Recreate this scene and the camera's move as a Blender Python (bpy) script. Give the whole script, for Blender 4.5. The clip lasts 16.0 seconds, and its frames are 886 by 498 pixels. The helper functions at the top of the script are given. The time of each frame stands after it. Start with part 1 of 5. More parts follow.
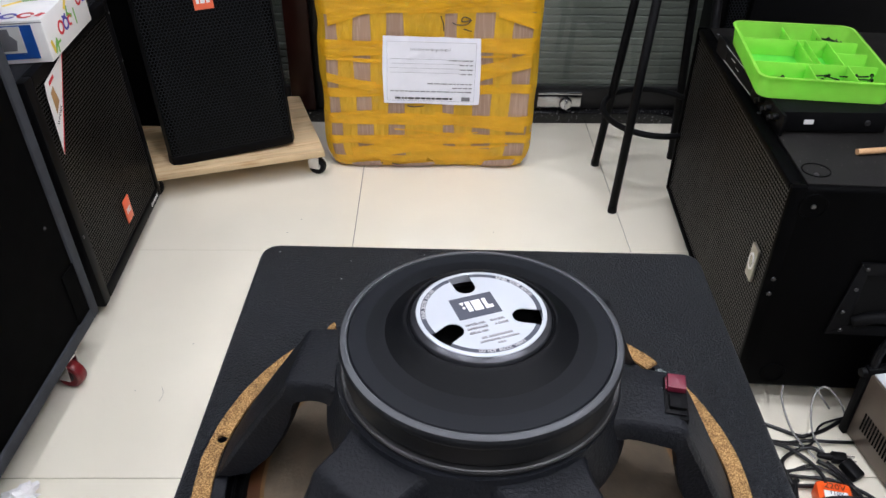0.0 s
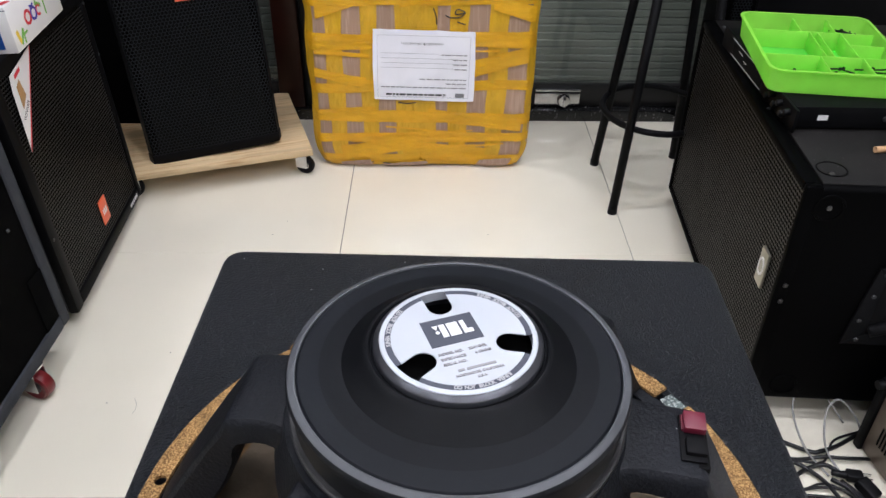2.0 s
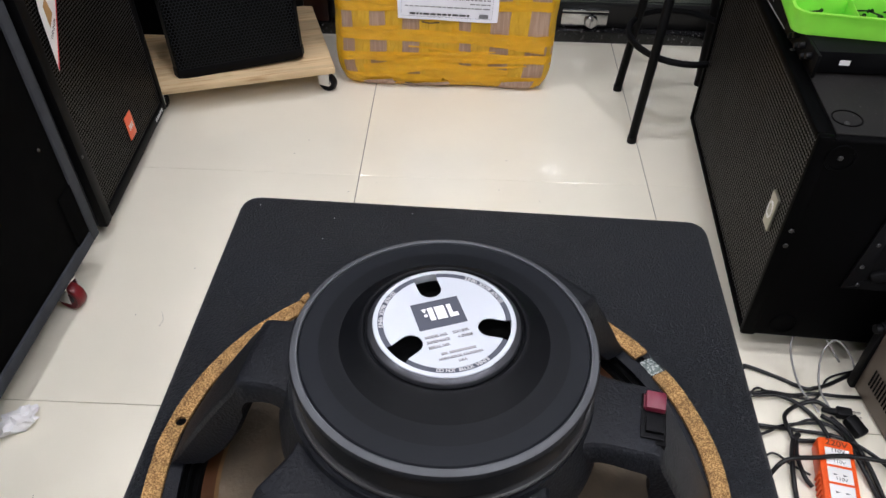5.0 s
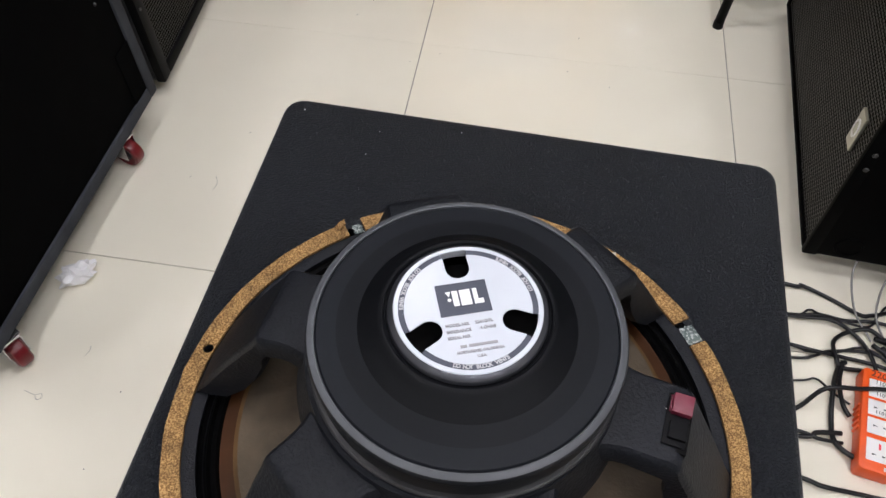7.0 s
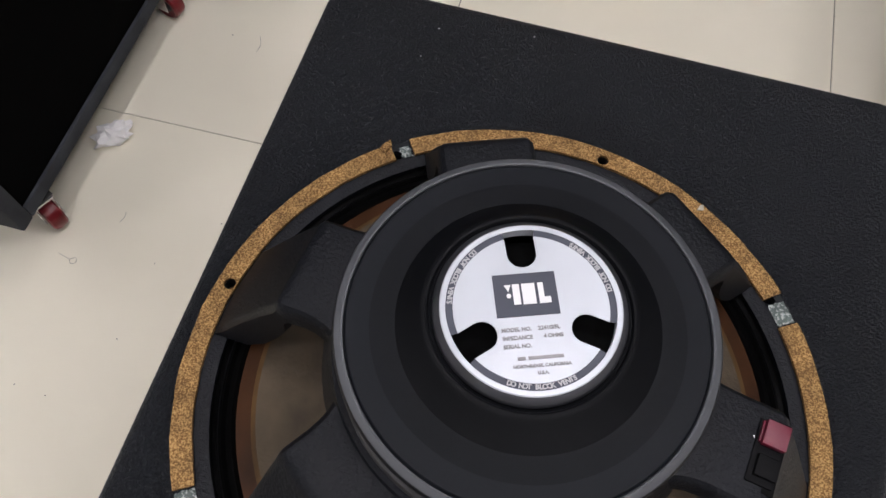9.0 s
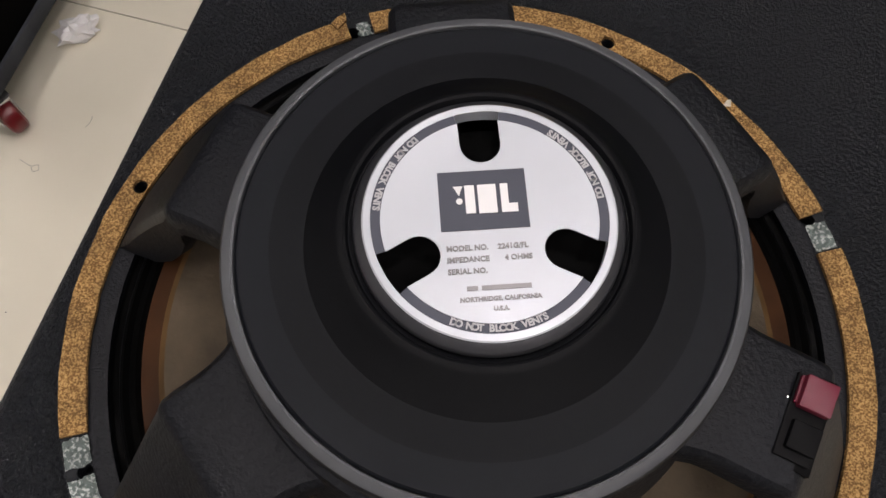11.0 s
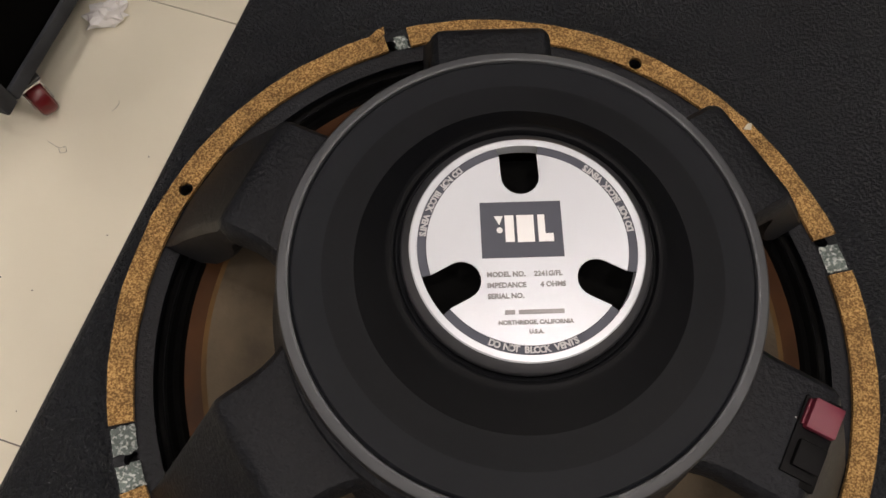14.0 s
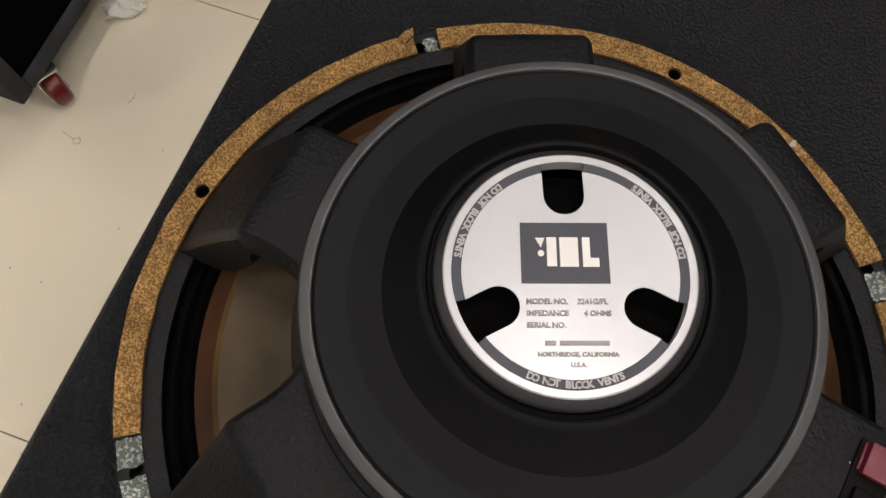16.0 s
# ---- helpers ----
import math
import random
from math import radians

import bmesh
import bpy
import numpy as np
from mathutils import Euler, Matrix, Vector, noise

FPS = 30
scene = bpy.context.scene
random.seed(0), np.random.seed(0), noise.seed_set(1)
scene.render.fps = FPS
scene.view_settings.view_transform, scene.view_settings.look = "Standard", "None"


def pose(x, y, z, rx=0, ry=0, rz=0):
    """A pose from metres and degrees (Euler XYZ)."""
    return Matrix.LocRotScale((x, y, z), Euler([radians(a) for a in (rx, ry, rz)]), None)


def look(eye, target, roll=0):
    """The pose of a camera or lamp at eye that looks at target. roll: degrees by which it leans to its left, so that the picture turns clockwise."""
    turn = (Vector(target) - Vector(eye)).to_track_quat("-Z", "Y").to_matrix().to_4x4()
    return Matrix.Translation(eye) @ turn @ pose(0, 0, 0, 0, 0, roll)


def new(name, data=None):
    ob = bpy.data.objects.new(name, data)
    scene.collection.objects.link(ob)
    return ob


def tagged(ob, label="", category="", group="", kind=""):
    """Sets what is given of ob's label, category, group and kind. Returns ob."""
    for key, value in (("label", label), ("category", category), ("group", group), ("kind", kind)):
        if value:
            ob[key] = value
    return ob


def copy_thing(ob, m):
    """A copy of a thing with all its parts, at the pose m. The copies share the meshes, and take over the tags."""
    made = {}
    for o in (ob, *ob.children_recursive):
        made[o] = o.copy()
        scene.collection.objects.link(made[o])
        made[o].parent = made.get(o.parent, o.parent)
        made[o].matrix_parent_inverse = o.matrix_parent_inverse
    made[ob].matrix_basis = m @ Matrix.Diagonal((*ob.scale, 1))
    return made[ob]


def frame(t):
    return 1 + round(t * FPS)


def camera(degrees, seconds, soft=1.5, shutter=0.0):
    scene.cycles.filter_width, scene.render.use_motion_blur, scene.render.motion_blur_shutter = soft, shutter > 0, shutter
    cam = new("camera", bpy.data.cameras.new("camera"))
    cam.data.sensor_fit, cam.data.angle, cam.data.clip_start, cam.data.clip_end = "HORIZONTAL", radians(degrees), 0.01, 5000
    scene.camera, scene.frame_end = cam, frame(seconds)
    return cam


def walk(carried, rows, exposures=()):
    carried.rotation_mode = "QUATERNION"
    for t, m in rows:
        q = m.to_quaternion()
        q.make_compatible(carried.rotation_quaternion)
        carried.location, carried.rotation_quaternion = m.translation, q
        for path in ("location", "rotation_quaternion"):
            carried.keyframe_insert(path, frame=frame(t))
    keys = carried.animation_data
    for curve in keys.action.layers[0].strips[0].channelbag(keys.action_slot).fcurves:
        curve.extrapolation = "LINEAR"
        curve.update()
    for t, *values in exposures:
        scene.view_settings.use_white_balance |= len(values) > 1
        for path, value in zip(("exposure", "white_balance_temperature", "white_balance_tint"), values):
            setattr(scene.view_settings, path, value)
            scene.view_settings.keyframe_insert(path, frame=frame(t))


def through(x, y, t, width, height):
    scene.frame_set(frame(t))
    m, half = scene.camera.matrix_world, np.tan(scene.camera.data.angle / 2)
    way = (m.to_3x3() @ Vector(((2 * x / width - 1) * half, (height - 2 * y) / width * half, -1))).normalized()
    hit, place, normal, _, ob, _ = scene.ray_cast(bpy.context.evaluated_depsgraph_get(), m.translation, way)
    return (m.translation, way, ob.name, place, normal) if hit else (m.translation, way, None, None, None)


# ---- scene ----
cam = camera(58.48, 16.0)
PATH = [
    (0, (-0.0204, -0.4344, 1.2730), (-0.0451, 1.1987, 0.1187), 0.77),
    (0.5, (-0.0124, -0.4225, 1.2685), (-0.0366, 1.2120, 0.1161), 0.77),
    (1, (-0.0061, -0.3973, 1.2589), (-0.0293, 1.2363, 0.1052), 0.78),
    (1.5, (-0.0037, -0.3728, 1.2386), (-0.0262, 1.2611, 0.0855), 0.81),
    (2, (-0.0042, -0.3488, 1.2216), (-0.0261, 1.2848, 0.0680), 0.86),
    (2.5, (-0.0058, -0.3389, 1.2106), (-0.0275, 1.2941, 0.0561), 0.78),
    (3, (-0.0093, -0.3306, 1.2091), (-0.0304, 1.2944, 0.0433), 0.84),
    (3.5, (0.0066, -0.3347, 1.2457), (-0.0195, 1.2725, 0.0557), 0.92),
    (4, (0.0121, -0.3606, 1.2703), (-0.0219, 1.2137, 0.0373), 1.17),
    (6.5, (0.0250, -0.2885, 1.3129), (-0.1375, 0.9770, -0.2273), 1.71),
    (7, (0.0258, -0.2607, 1.3261), (-0.1610, 0.9164, -0.2800), 1.86),
    (7.5, (0.0241, -0.2331, 1.3442), (-0.1812, 0.8575, -0.3197), 1.96),
    (8, (0.0168, -0.2089, 1.3433), (-0.2001, 0.7931, -0.3739), 1.83),
    (8.5, (0.0042, -0.1811, 1.3147), (-0.2180, 0.7383, -0.4475), 1.78),
    (9, (-0.0054, -0.1537, 1.2847), (-0.2251, 0.6900, -0.5152), 1.68),
    (9.5, (0.0001, -0.1342, 1.2420), (-0.2128, 0.6415, -0.5891), 1.44),
    (12, (0.0194, -0.1053, 1.1731), (-0.1708, 0.5276, -0.7145), 0.84),
    (12.5, (0.0189, -0.1136, 1.1761), (-0.1703, 0.5123, -0.7140), 0.85),
    (13, (0.0141, -0.1161, 1.1744), (-0.1786, 0.5071, -0.7162), 0.83),
    (13.5, (0.0005, -0.1261, 1.1834), (-0.1943, 0.4911, -0.7090), 1.07),
    (14, (0.0018, -0.1056, 1.2060), (-0.2016, 0.5105, -0.6858), 1.19),
    (14.5, (0.0065, -0.0948, 1.1997), (-0.2051, 0.5196, -0.6917), 1.22),
    (15, (0.0067, -0.0934, 1.1927), (-0.2113, 0.5184, -0.6989), 1.16),
    (15.5, (-0.0002, -0.0938, 1.1846), (-0.2226, 0.5160, -0.7071), 1.14),
    (16, (-0.0128, -0.0949, 1.1871), (-0.2369, 0.5123, -0.7053), 1.19),
]
EXPOSURE = [(0.0, 0.12, 5650, 16.5), (4.0, 0.05, 5700, 17), (7.0, -0.19, 5850, 17), (9.0, -0.49, 5980, 19), (12.0, -0.60, 6600, 19.5), (16.0, -0.70, 6880, 17)]
walk(cam, [(t, look(eye, target, roll)) for t, eye, target, roll in PATH], EXPOSURE)

# ---- light: ceiling downlights over a shop floor ----
CEIL = 2.80
world = bpy.data.worlds.new("world")
scene.world = world
world.use_nodes = True
world.node_tree.nodes["Background"].inputs[0].default_value = (0.9, 0.95, 1.0, 1)
world.node_tree.nodes["Background"].inputs[1].default_value = 0.02
DOWNLIGHTS = [(0.858, -0.755), (0.17, 0.27), (-0.60, -0.79), (-1.20, 0.27), (1.27, 0.27), (-0.60, 1.35), (0.65, 1.35), (1.85, -0.79), (-1.85, -0.79), (-0.60, -1.90), (0.65, -1.90), (1.85, -1.90)]
LAMP_WATTS = 4.6


# ---- materials ----
def material(name, colour, rough=0.5, metal=0.0, vary=0.25, scale=12.0, bump=0.0, bump_scale=200.0, fine=0.0,
             coat=0.0, second=None, second_at=0.62, spread=0.06, specular=0.5, per_object=0.0, stretch=None):
    """A surface with variation at two scales, fine relief and, if second is given, blotches of a second colour."""
    m = bpy.data.materials.new(name)
    m.use_nodes = True
    n, l = m.node_tree.nodes, m.node_tree.links
    b = n["Principled BSDF"]
    b.inputs["Roughness"].default_value, b.inputs["Metallic"].default_value = rough, metal
    b.inputs["Coat Weight"].default_value = coat
    b.inputs["Specular IOR Level"].default_value = specular
    co = n.new("ShaderNodeTexCoord").outputs["Object"]
    if stretch:
        sx = n.new("ShaderNodeVectorMath")
        sx.operation = "MULTIPLY"
        sx.inputs[1].default_value = stretch
        l.new(co, sx.inputs[0])
        co = sx.outputs["Vector"]
    big = n.new("ShaderNodeTexNoise")
    big.inputs["Scale"].default_value, big.inputs["Detail"].default_value = scale, 5.0
    l.new(co, big.inputs["Vector"])
    small = n.new("ShaderNodeTexNoise")
    small.inputs["Scale"].default_value, small.inputs["Detail"].default_value = bump_scale, 3.0
    l.new(co, small.inputs["Vector"])
    ramp = n.new("ShaderNodeMapRange")
    ramp.inputs["From Min"].default_value, ramp.inputs["From Max"].default_value = 0.3, 0.7
    ramp.inputs["To Min"].default_value, ramp.inputs["To Max"].default_value = 1.0 - vary, 1.0 + vary
    l.new(big.outputs["Fac"], ramp.inputs["Value"])
    mul = n.new("ShaderNodeVectorMath")
    mul.operation = "SCALE"
    mul.inputs[0].default_value = colour
    source = None
    if second:
        cut = n.new("ShaderNodeMapRange")
        cut.inputs["From Min"].default_value, cut.inputs["From Max"].default_value = second_at - spread, second_at + spread
        l.new(small.outputs["Fac"], cut.inputs["Value"])
        mix = n.new("ShaderNodeMix")
        mix.data_type = "RGBA"
        mix.inputs[6].default_value, mix.inputs[7].default_value = (*colour, 1), (*second, 1)
        l.new(cut.outputs["Result"], mix.inputs[0])
        l.new(mix.outputs[2], mul.inputs[0])
    l.new(ramp.outputs["Result"], mul.inputs["Scale"])
    out = mul.outputs["Vector"]
    if per_object:
        info = n.new("ShaderNodeObjectInfo")
        r2 = n.new("ShaderNodeMapRange")
        r2.inputs["To Min"].default_value, r2.inputs["To Max"].default_value = 1 - per_object, 1 + per_object
        l.new(info.outputs["Random"], r2.inputs["Value"])
        m2 = n.new("ShaderNodeVectorMath")
        m2.operation = "SCALE"
        l.new(out, m2.inputs[0])
        l.new(r2.outputs["Result"], m2.inputs["Scale"])
        out = m2.outputs["Vector"]
    l.new(out, b.inputs["Base Color"])
    rr = n.new("ShaderNodeMapRange")
    rr.inputs["From Min"].default_value, rr.inputs["From Max"].default_value = 0.3, 0.7
    rr.inputs["To Min"].default_value, rr.inputs["To Max"].default_value = max(0.02, rough * (1 - 0.35 * vary)), min(1.0, rough * (1 + 0.35 * vary))
    l.new(big.outputs["Fac"], rr.inputs["Value"])
    l.new(rr.outputs["Result"], b.inputs["Roughness"])
    if bump:
        bu = n.new("ShaderNodeBump")
        bu.inputs["Strength"].default_value, bu.inputs["Distance"].default_value = bump, fine or 0.001
        l.new(small.outputs["Fac"], bu.inputs["Height"])
        l.new(bu.outputs["Normal"], b.inputs["Normal"])
    return m


def glow(name, colour, strength):
    m = bpy.data.materials.new(name)
    m.use_nodes = True
    b = m.node_tree.nodes["Principled BSDF"]
    b.inputs["Base Color"].default_value = (*colour, 1)
    b.inputs["Emission Color"].default_value, b.inputs["Emission Strength"].default_value = (*colour, 1), strength
    return m


def glass(name, colour=(0.9, 0.95, 0.93), rough=0.02, alpha=0.12):
    """Clear sheet: mostly see-through, with the gloss of glass."""
    m = bpy.data.materials.new(name)
    m.use_nodes = True
    n, l = m.node_tree.nodes, m.node_tree.links
    out = n["Material Output"]
    clear = n.new("ShaderNodeBsdfTransparent")
    clear.inputs[0].default_value = (*colour, 1)
    shine = n.new("ShaderNodeBsdfGlossy")
    shine.inputs["Roughness"].default_value = rough
    fres = n.new("ShaderNodeFresnel")
    fres.inputs["IOR"].default_value = 1.5
    mix = n.new("ShaderNodeMixShader")
    l.new(fres.outputs[0], mix.inputs[0])
    l.new(clear.outputs[0], mix.inputs[1])
    l.new(shine.outputs[0], mix.inputs[2])
    l.new(mix.outputs[0], out.inputs["Surface"])
    return m


def translucent(name, colour, rough, through, vary=0.15, wrinkle=0.12, stretch=None, size=32):
    """Thin plastic that lets part of the light through, in its own colour."""
    m = material(name, colour, rough, vary=vary, scale=25, bump=wrinkle, bump_scale=size, fine=0.005, stretch=stretch)
    n, l = m.node_tree.nodes, m.node_tree.links
    out, b = n["Material Output"], n["Principled BSDF"]
    t = n.new("ShaderNodeBsdfTranslucent")
    t.inputs[0].default_value = (*colour, 1)
    c = n.new("ShaderNodeBsdfTransparent")
    c.inputs[0].default_value = (*[min(1, v * 1.1 + 0.05) for v in colour], 1)
    m1, m2 = n.new("ShaderNodeMixShader"), n.new("ShaderNodeMixShader")
    m1.inputs[0].default_value, m2.inputs[0].default_value = 0.5, through
    l.new(t.outputs[0], m1.inputs[1])
    l.new(c.outputs[0], m1.inputs[2])
    l.new(b.outputs[0], m2.inputs[1])
    l.new(m1.outputs[0], m2.inputs[2])
    l.new(m2.outputs[0], out.inputs["Surface"])
    return m


M = {}
M["texpaint"] = material("textured black cabinet paint", (0.0079, 0.0095, 0.0126), 0.38, vary=0.2, scale=5, bump=1.0, bump_scale=480, fine=0.0058, specular=0.42)
M["blackpaint"] = material("worn black paint", (0.0010, 0.0010, 0.0011), 0.55, vary=0.4, scale=7, bump=0.3, bump_scale=180, fine=0.0008, specular=0.03)
M["subtop"] = material("scuffed black paint", (0.0080, 0.0072, 0.0064), 0.6, vary=0.5, scale=9, bump=0.4, bump_scale=240, fine=0.0008, second=(0.11, 0.105, 0.10), second_at=0.72, spread=0.03, specular=0.2)
M["matblack"] = material("matt black plastic", (0.0030, 0.0030, 0.0034), 0.55, vary=0.2, scale=15, bump=0.15, bump_scale=300, fine=0.0004, specular=0.09)
M["cloth"] = material("black grille cloth", (0.0017, 0.0017, 0.0018), 0.9, vary=0.3, scale=20, bump=0.5, bump_scale=700, fine=0.0006, specular=0.03)
M["grille"] = material("black painted steel mesh", (0.0120, 0.0128, 0.0145), 0.4, vary=0.3, scale=6, specular=0.14)
M["grille_warm"] = material("dusty black steel mesh", (0.0270, 0.0248, 0.0218), 0.45, vary=0.4, scale=5, specular=0.25)
M["felt"] = material("grey carpet edging", (0.047, 0.050, 0.057), 0.95, vary=0.2, scale=20, bump=0.5, bump_scale=600, fine=0.0008, specular=0.15)
M["alloy"] = material("black cast frame", (0.0053, 0.0062, 0.0084), 0.5, vary=0.3, scale=14, bump=0.75, bump_scale=420, fine=0.0011, specular=0.20)
# one coating in three tones: shading of the facets painted in, darkest at the centre
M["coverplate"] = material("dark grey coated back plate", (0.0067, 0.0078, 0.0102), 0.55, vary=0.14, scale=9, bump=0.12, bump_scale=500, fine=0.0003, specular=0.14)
M["covermid"] = material("back plate coating with shade painted in", (0.0046, 0.0052, 0.0066), 0.5, vary=0.14, scale=9, bump=0.12, bump_scale=500, fine=0.0003, specular=0.11)
M["covercone"] = material("cone coating with deeper shade painted in", (0.0026, 0.0029, 0.0037), 0.5, vary=0.15, scale=9, bump=0.12, bump_scale=500, fine=0.0003, specular=0.11)
M["rim"] = material("rubbed grey rim paint", (0.0085, 0.0095, 0.0115), 0.48, metal=0.1, vary=0.25, scale=14, bump=0.1, bump_scale=200, fine=0.0004, second=(0.016, 0.017, 0.019), second_at=0.62, specular=0.2)
M["steel"] = material("dull bare steel", (0.085, 0.085, 0.085), 0.48, metal=1.0, vary=0.3, scale=20)
M["chrome"] = material("polished steel", (0.62, 0.62, 0.63), 0.18, metal=1.0, vary=0.15, scale=20)
M["ferrite"] = material("black ferrite magnet", (0.0080, 0.0080, 0.0085), 0.45, vary=0.3, scale=30, specular=0.3)
M["cork"] = material("cork gasket", (0.150, 0.080, 0.026), 0.85, vary=0.3, scale=60, bump=0.8, bump_scale=900, fine=0.0016, second=(0.42, 0.255, 0.098), second_at=0.52, spread=0.09, specular=0.2)
M["glue"] = material("torn silvery glue residue", (0.10, 0.13, 0.12), 0.35, vary=0.4, scale=40, bump=0.8, bump_scale=480, fine=0.002, second=(0.42, 0.45, 0.43), second_at=0.56, spread=0.05)
M["gluechip"] = material("pale dried glue", (0.45, 0.41, 0.33), 0.6, vary=0.2, scale=200)
M["cone"] = material("grey paper cone", (0.080, 0.062, 0.042), 0.8, vary=0.38, scale=26, bump=0.4, bump_scale=320, fine=0.0008, specular=0.2)
M["coneedge"] = material("amber resin on cone edge", (0.040, 0.0150, 0.0045), 0.5, vary=0.5, scale=22, specular=0.2)
M["conefade"] = material("yellowed resin on cone edge", (0.085, 0.047, 0.016), 0.55, vary=0.5, scale=22, specular=0.2)
M["surround"] = material("black coated cloth surround", (0.0016, 0.0016, 0.0016), 0.35, vary=0.3, scale=30, bump=0.2, bump_scale=250, fine=0.0006, specular=0.15)
M["labelsilver"] = material("brushed silver label foil", (0.52, 0.55, 0.59), 0.34, metal=0.30, vary=0.05, scale=14)
M["labelgrey"] = material("grey label print", (0.066, 0.071, 0.090), 0.45, vary=0.08, specular=0.2)
M["lettergrey"] = material("grey lettering print", (0.27, 0.265, 0.27), 0.5, vary=0.05)
M["bandletter"] = material("silver band lettering", (0.42, 0.42, 0.43), 0.45, vary=0.05)
M["lip"] = material("grey anodised lip", (0.085, 0.087, 0.097), 0.3, metal=0.7, vary=0.2, scale=20)
M["letterwhite"] = material("pale lettering print", (0.74, 0.74, 0.74), 0.45, vary=0.05)
# near-black stands in for shade inside openings; also colours the display window
M["hole"] = material("black for recess shade and display", (0.004, 0.004, 0.004), 0.9, vary=0.1, specular=0.1)
M["red"] = material("dark red plastic", (0.115, 0.008, 0.022), 0.4, vary=0.15)
M["wheelred"] = material("red polyurethane wheel", (0.13, 0.007, 0.010), 0.3, vary=0.3, scale=30)
M["rubber"] = material("black rubber", (0.0042, 0.0042, 0.0046), 0.5, vary=0.2, specular=0.16)
M["cable"] = material("black cable sheath", (0.0060, 0.0060, 0.0064), 0.35, vary=0.2, scale=40, specular=0.35)
M["clearcable"] = material("clear grey cable sheath", (0.24, 0.235, 0.22), 0.25, vary=0.2)
M["tile"] = material("polished cream porcelain tile", (0.82, 0.775, 0.635), 0.035, vary=0.035, scale=3.0, bump=0.01, bump_scale=40, fine=0.0003, per_object=0.012)
M["grout"] = material("dark tile joint", (0.20, 0.18, 0.16), 0.9, vary=0.3, scale=40)
M["card"] = material("brown corrugated cardboard", (0.38, 0.245, 0.165), 0.8, vary=0.12, scale=14, bump=0.5, bump_scale=150, fine=0.002, second=(0.47, 0.33, 0.235), second_at=0.54, spread=0.08, stretch=(1, 1, 0.05))
M["tape"] = translucent("yellow packing tape", (0.84, 0.515, 0.022), 0.13, 0.30, vary=0.16, wrinkle=1.0, stretch=(1, 1, 0.25), size=95)
M["tape2"] = translucent("amber packing tape", (0.84, 0.47, 0.009), 0.12, 0.24, vary=0.16, wrinkle=1.0, stretch=(0.25, 1, 1), size=95)
M["paper"] = material("white paper", (0.86, 0.86, 0.91), 0.7, vary=0.03)
M["ink"] = material("black ink", (0.02, 0.02, 0.022), 0.6)
M["inkgrey"] = material("grey ink", (0.18, 0.18, 0.19), 0.6)
M["pine"] = material("planed pine board", (0.66, 0.495, 0.28), 0.55, vary=0.2, scale=30, bump=0.15, bump_scale=150, fine=0.0008, second=(0.52, 0.335, 0.165), second_at=0.60, spread=0.08, stretch=(0.06, 1, 1))
M["slat"] = material("grey shutter slat paint", (0.195, 0.190, 0.160), 0.45, vary=0.12, scale=5)
M["granite"] = material("black speckled granite", (0.009, 0.009, 0.0095), 0.15, vary=0.3, scale=20, bump_scale=110, second=(0.20, 0.19, 0.18), second_at=0.66, spread=0.03)
M["doorframe"] = material("dark bronze door frame", (0.012, 0.0118, 0.0115), 0.35, metal=0.3, vary=0.2)
M["mahogany"] = material("dark red stained wood", (0.036, 0.0100, 0.0065), 0.35, vary=0.35, scale=9, specular=0.3)
M["glass"] = glass("door glass")
M["tray"] = translucent("lime green plastic", (0.50, 0.90, 0.13), 0.3, 0.55, vary=0.08)
M["trayfloor"] = translucent("deep green plastic", (0.24, 0.86, 0.10), 0.3, 0.5, vary=0.08)
M["screw"] = material("black oxide screw", (0.015, 0.015, 0.016), 0.35, metal=0.6)
M["rimtop"] = material("rubbed bare grey edge", (0.072, 0.076, 0.082), 0.45, metal=0.1, vary=0.25, scale=16, bump=0.1, bump_scale=200, fine=0.0004, specular=0.3)
M["orange"] = material("orange plastic", (0.80, 0.095, 0.006), 0.4, vary=0.1)
M["badge"] = material("orange badge", (0.80, 0.14, 0.055), 0.4, vary=0.1)
M["white"] = material("white plastic", (0.80, 0.79, 0.77), 0.4, vary=0.04)
M["bronzebox"] = material("brown hammered metal case", (0.135, 0.105, 0.080), 0.38, metal=0.35, vary=0.15, scale=14, bump=0.15, bump_scale=200, fine=0.0006)
M["card_white"] = material("glossy printed carton", (0.82, 0.81, 0.79), 0.35, vary=0.03)
M["blue"] = material("blue print", (0.02, 0.10, 0.42), 0.35)
M["printred"] = material("red print", (0.65, 0.03, 0.04), 0.4)
M["printblue"] = material("violet blue print", (0.06, 0.05, 0.38), 0.4)
M["printgreen"] = material("green print", (0.16, 0.42, 0.05), 0.4)
M["printyellow"] = material("yellow print", (0.85, 0.62, 0.05), 0.4)
M["gold"] = material("gold brown print", (0.42, 0.24, 0.09), 0.4)
M["wallpaint"] = material("off-white wall paint", (0.36, 0.35, 0.33), 0.8, vary=0.05, scale=2, bump=0.1, bump_scale=90, fine=0.0008)
M["ceilpaint"] = material("white ceiling paint", (0.80, 0.79, 0.77), 0.85, vary=0.03, scale=2)
M["lampglow"] = glow("lit downlight lens", (1.0, 0.96, 0.90), 100.0)
M["tissue"] = material("crumpled white tissue", (0.82, 0.81, 0.80), 0.9, vary=0.05, scale=30)
M["hair"] = material("dark fibre", (0.08, 0.07, 0.06), 0.7)
M["wood"] = material("light wooden dowel", (0.55, 0.33, 0.16), 0.6, vary=0.2)
M["socket"] = material("dark socket slot", (0.02, 0.02, 0.02), 0.6)
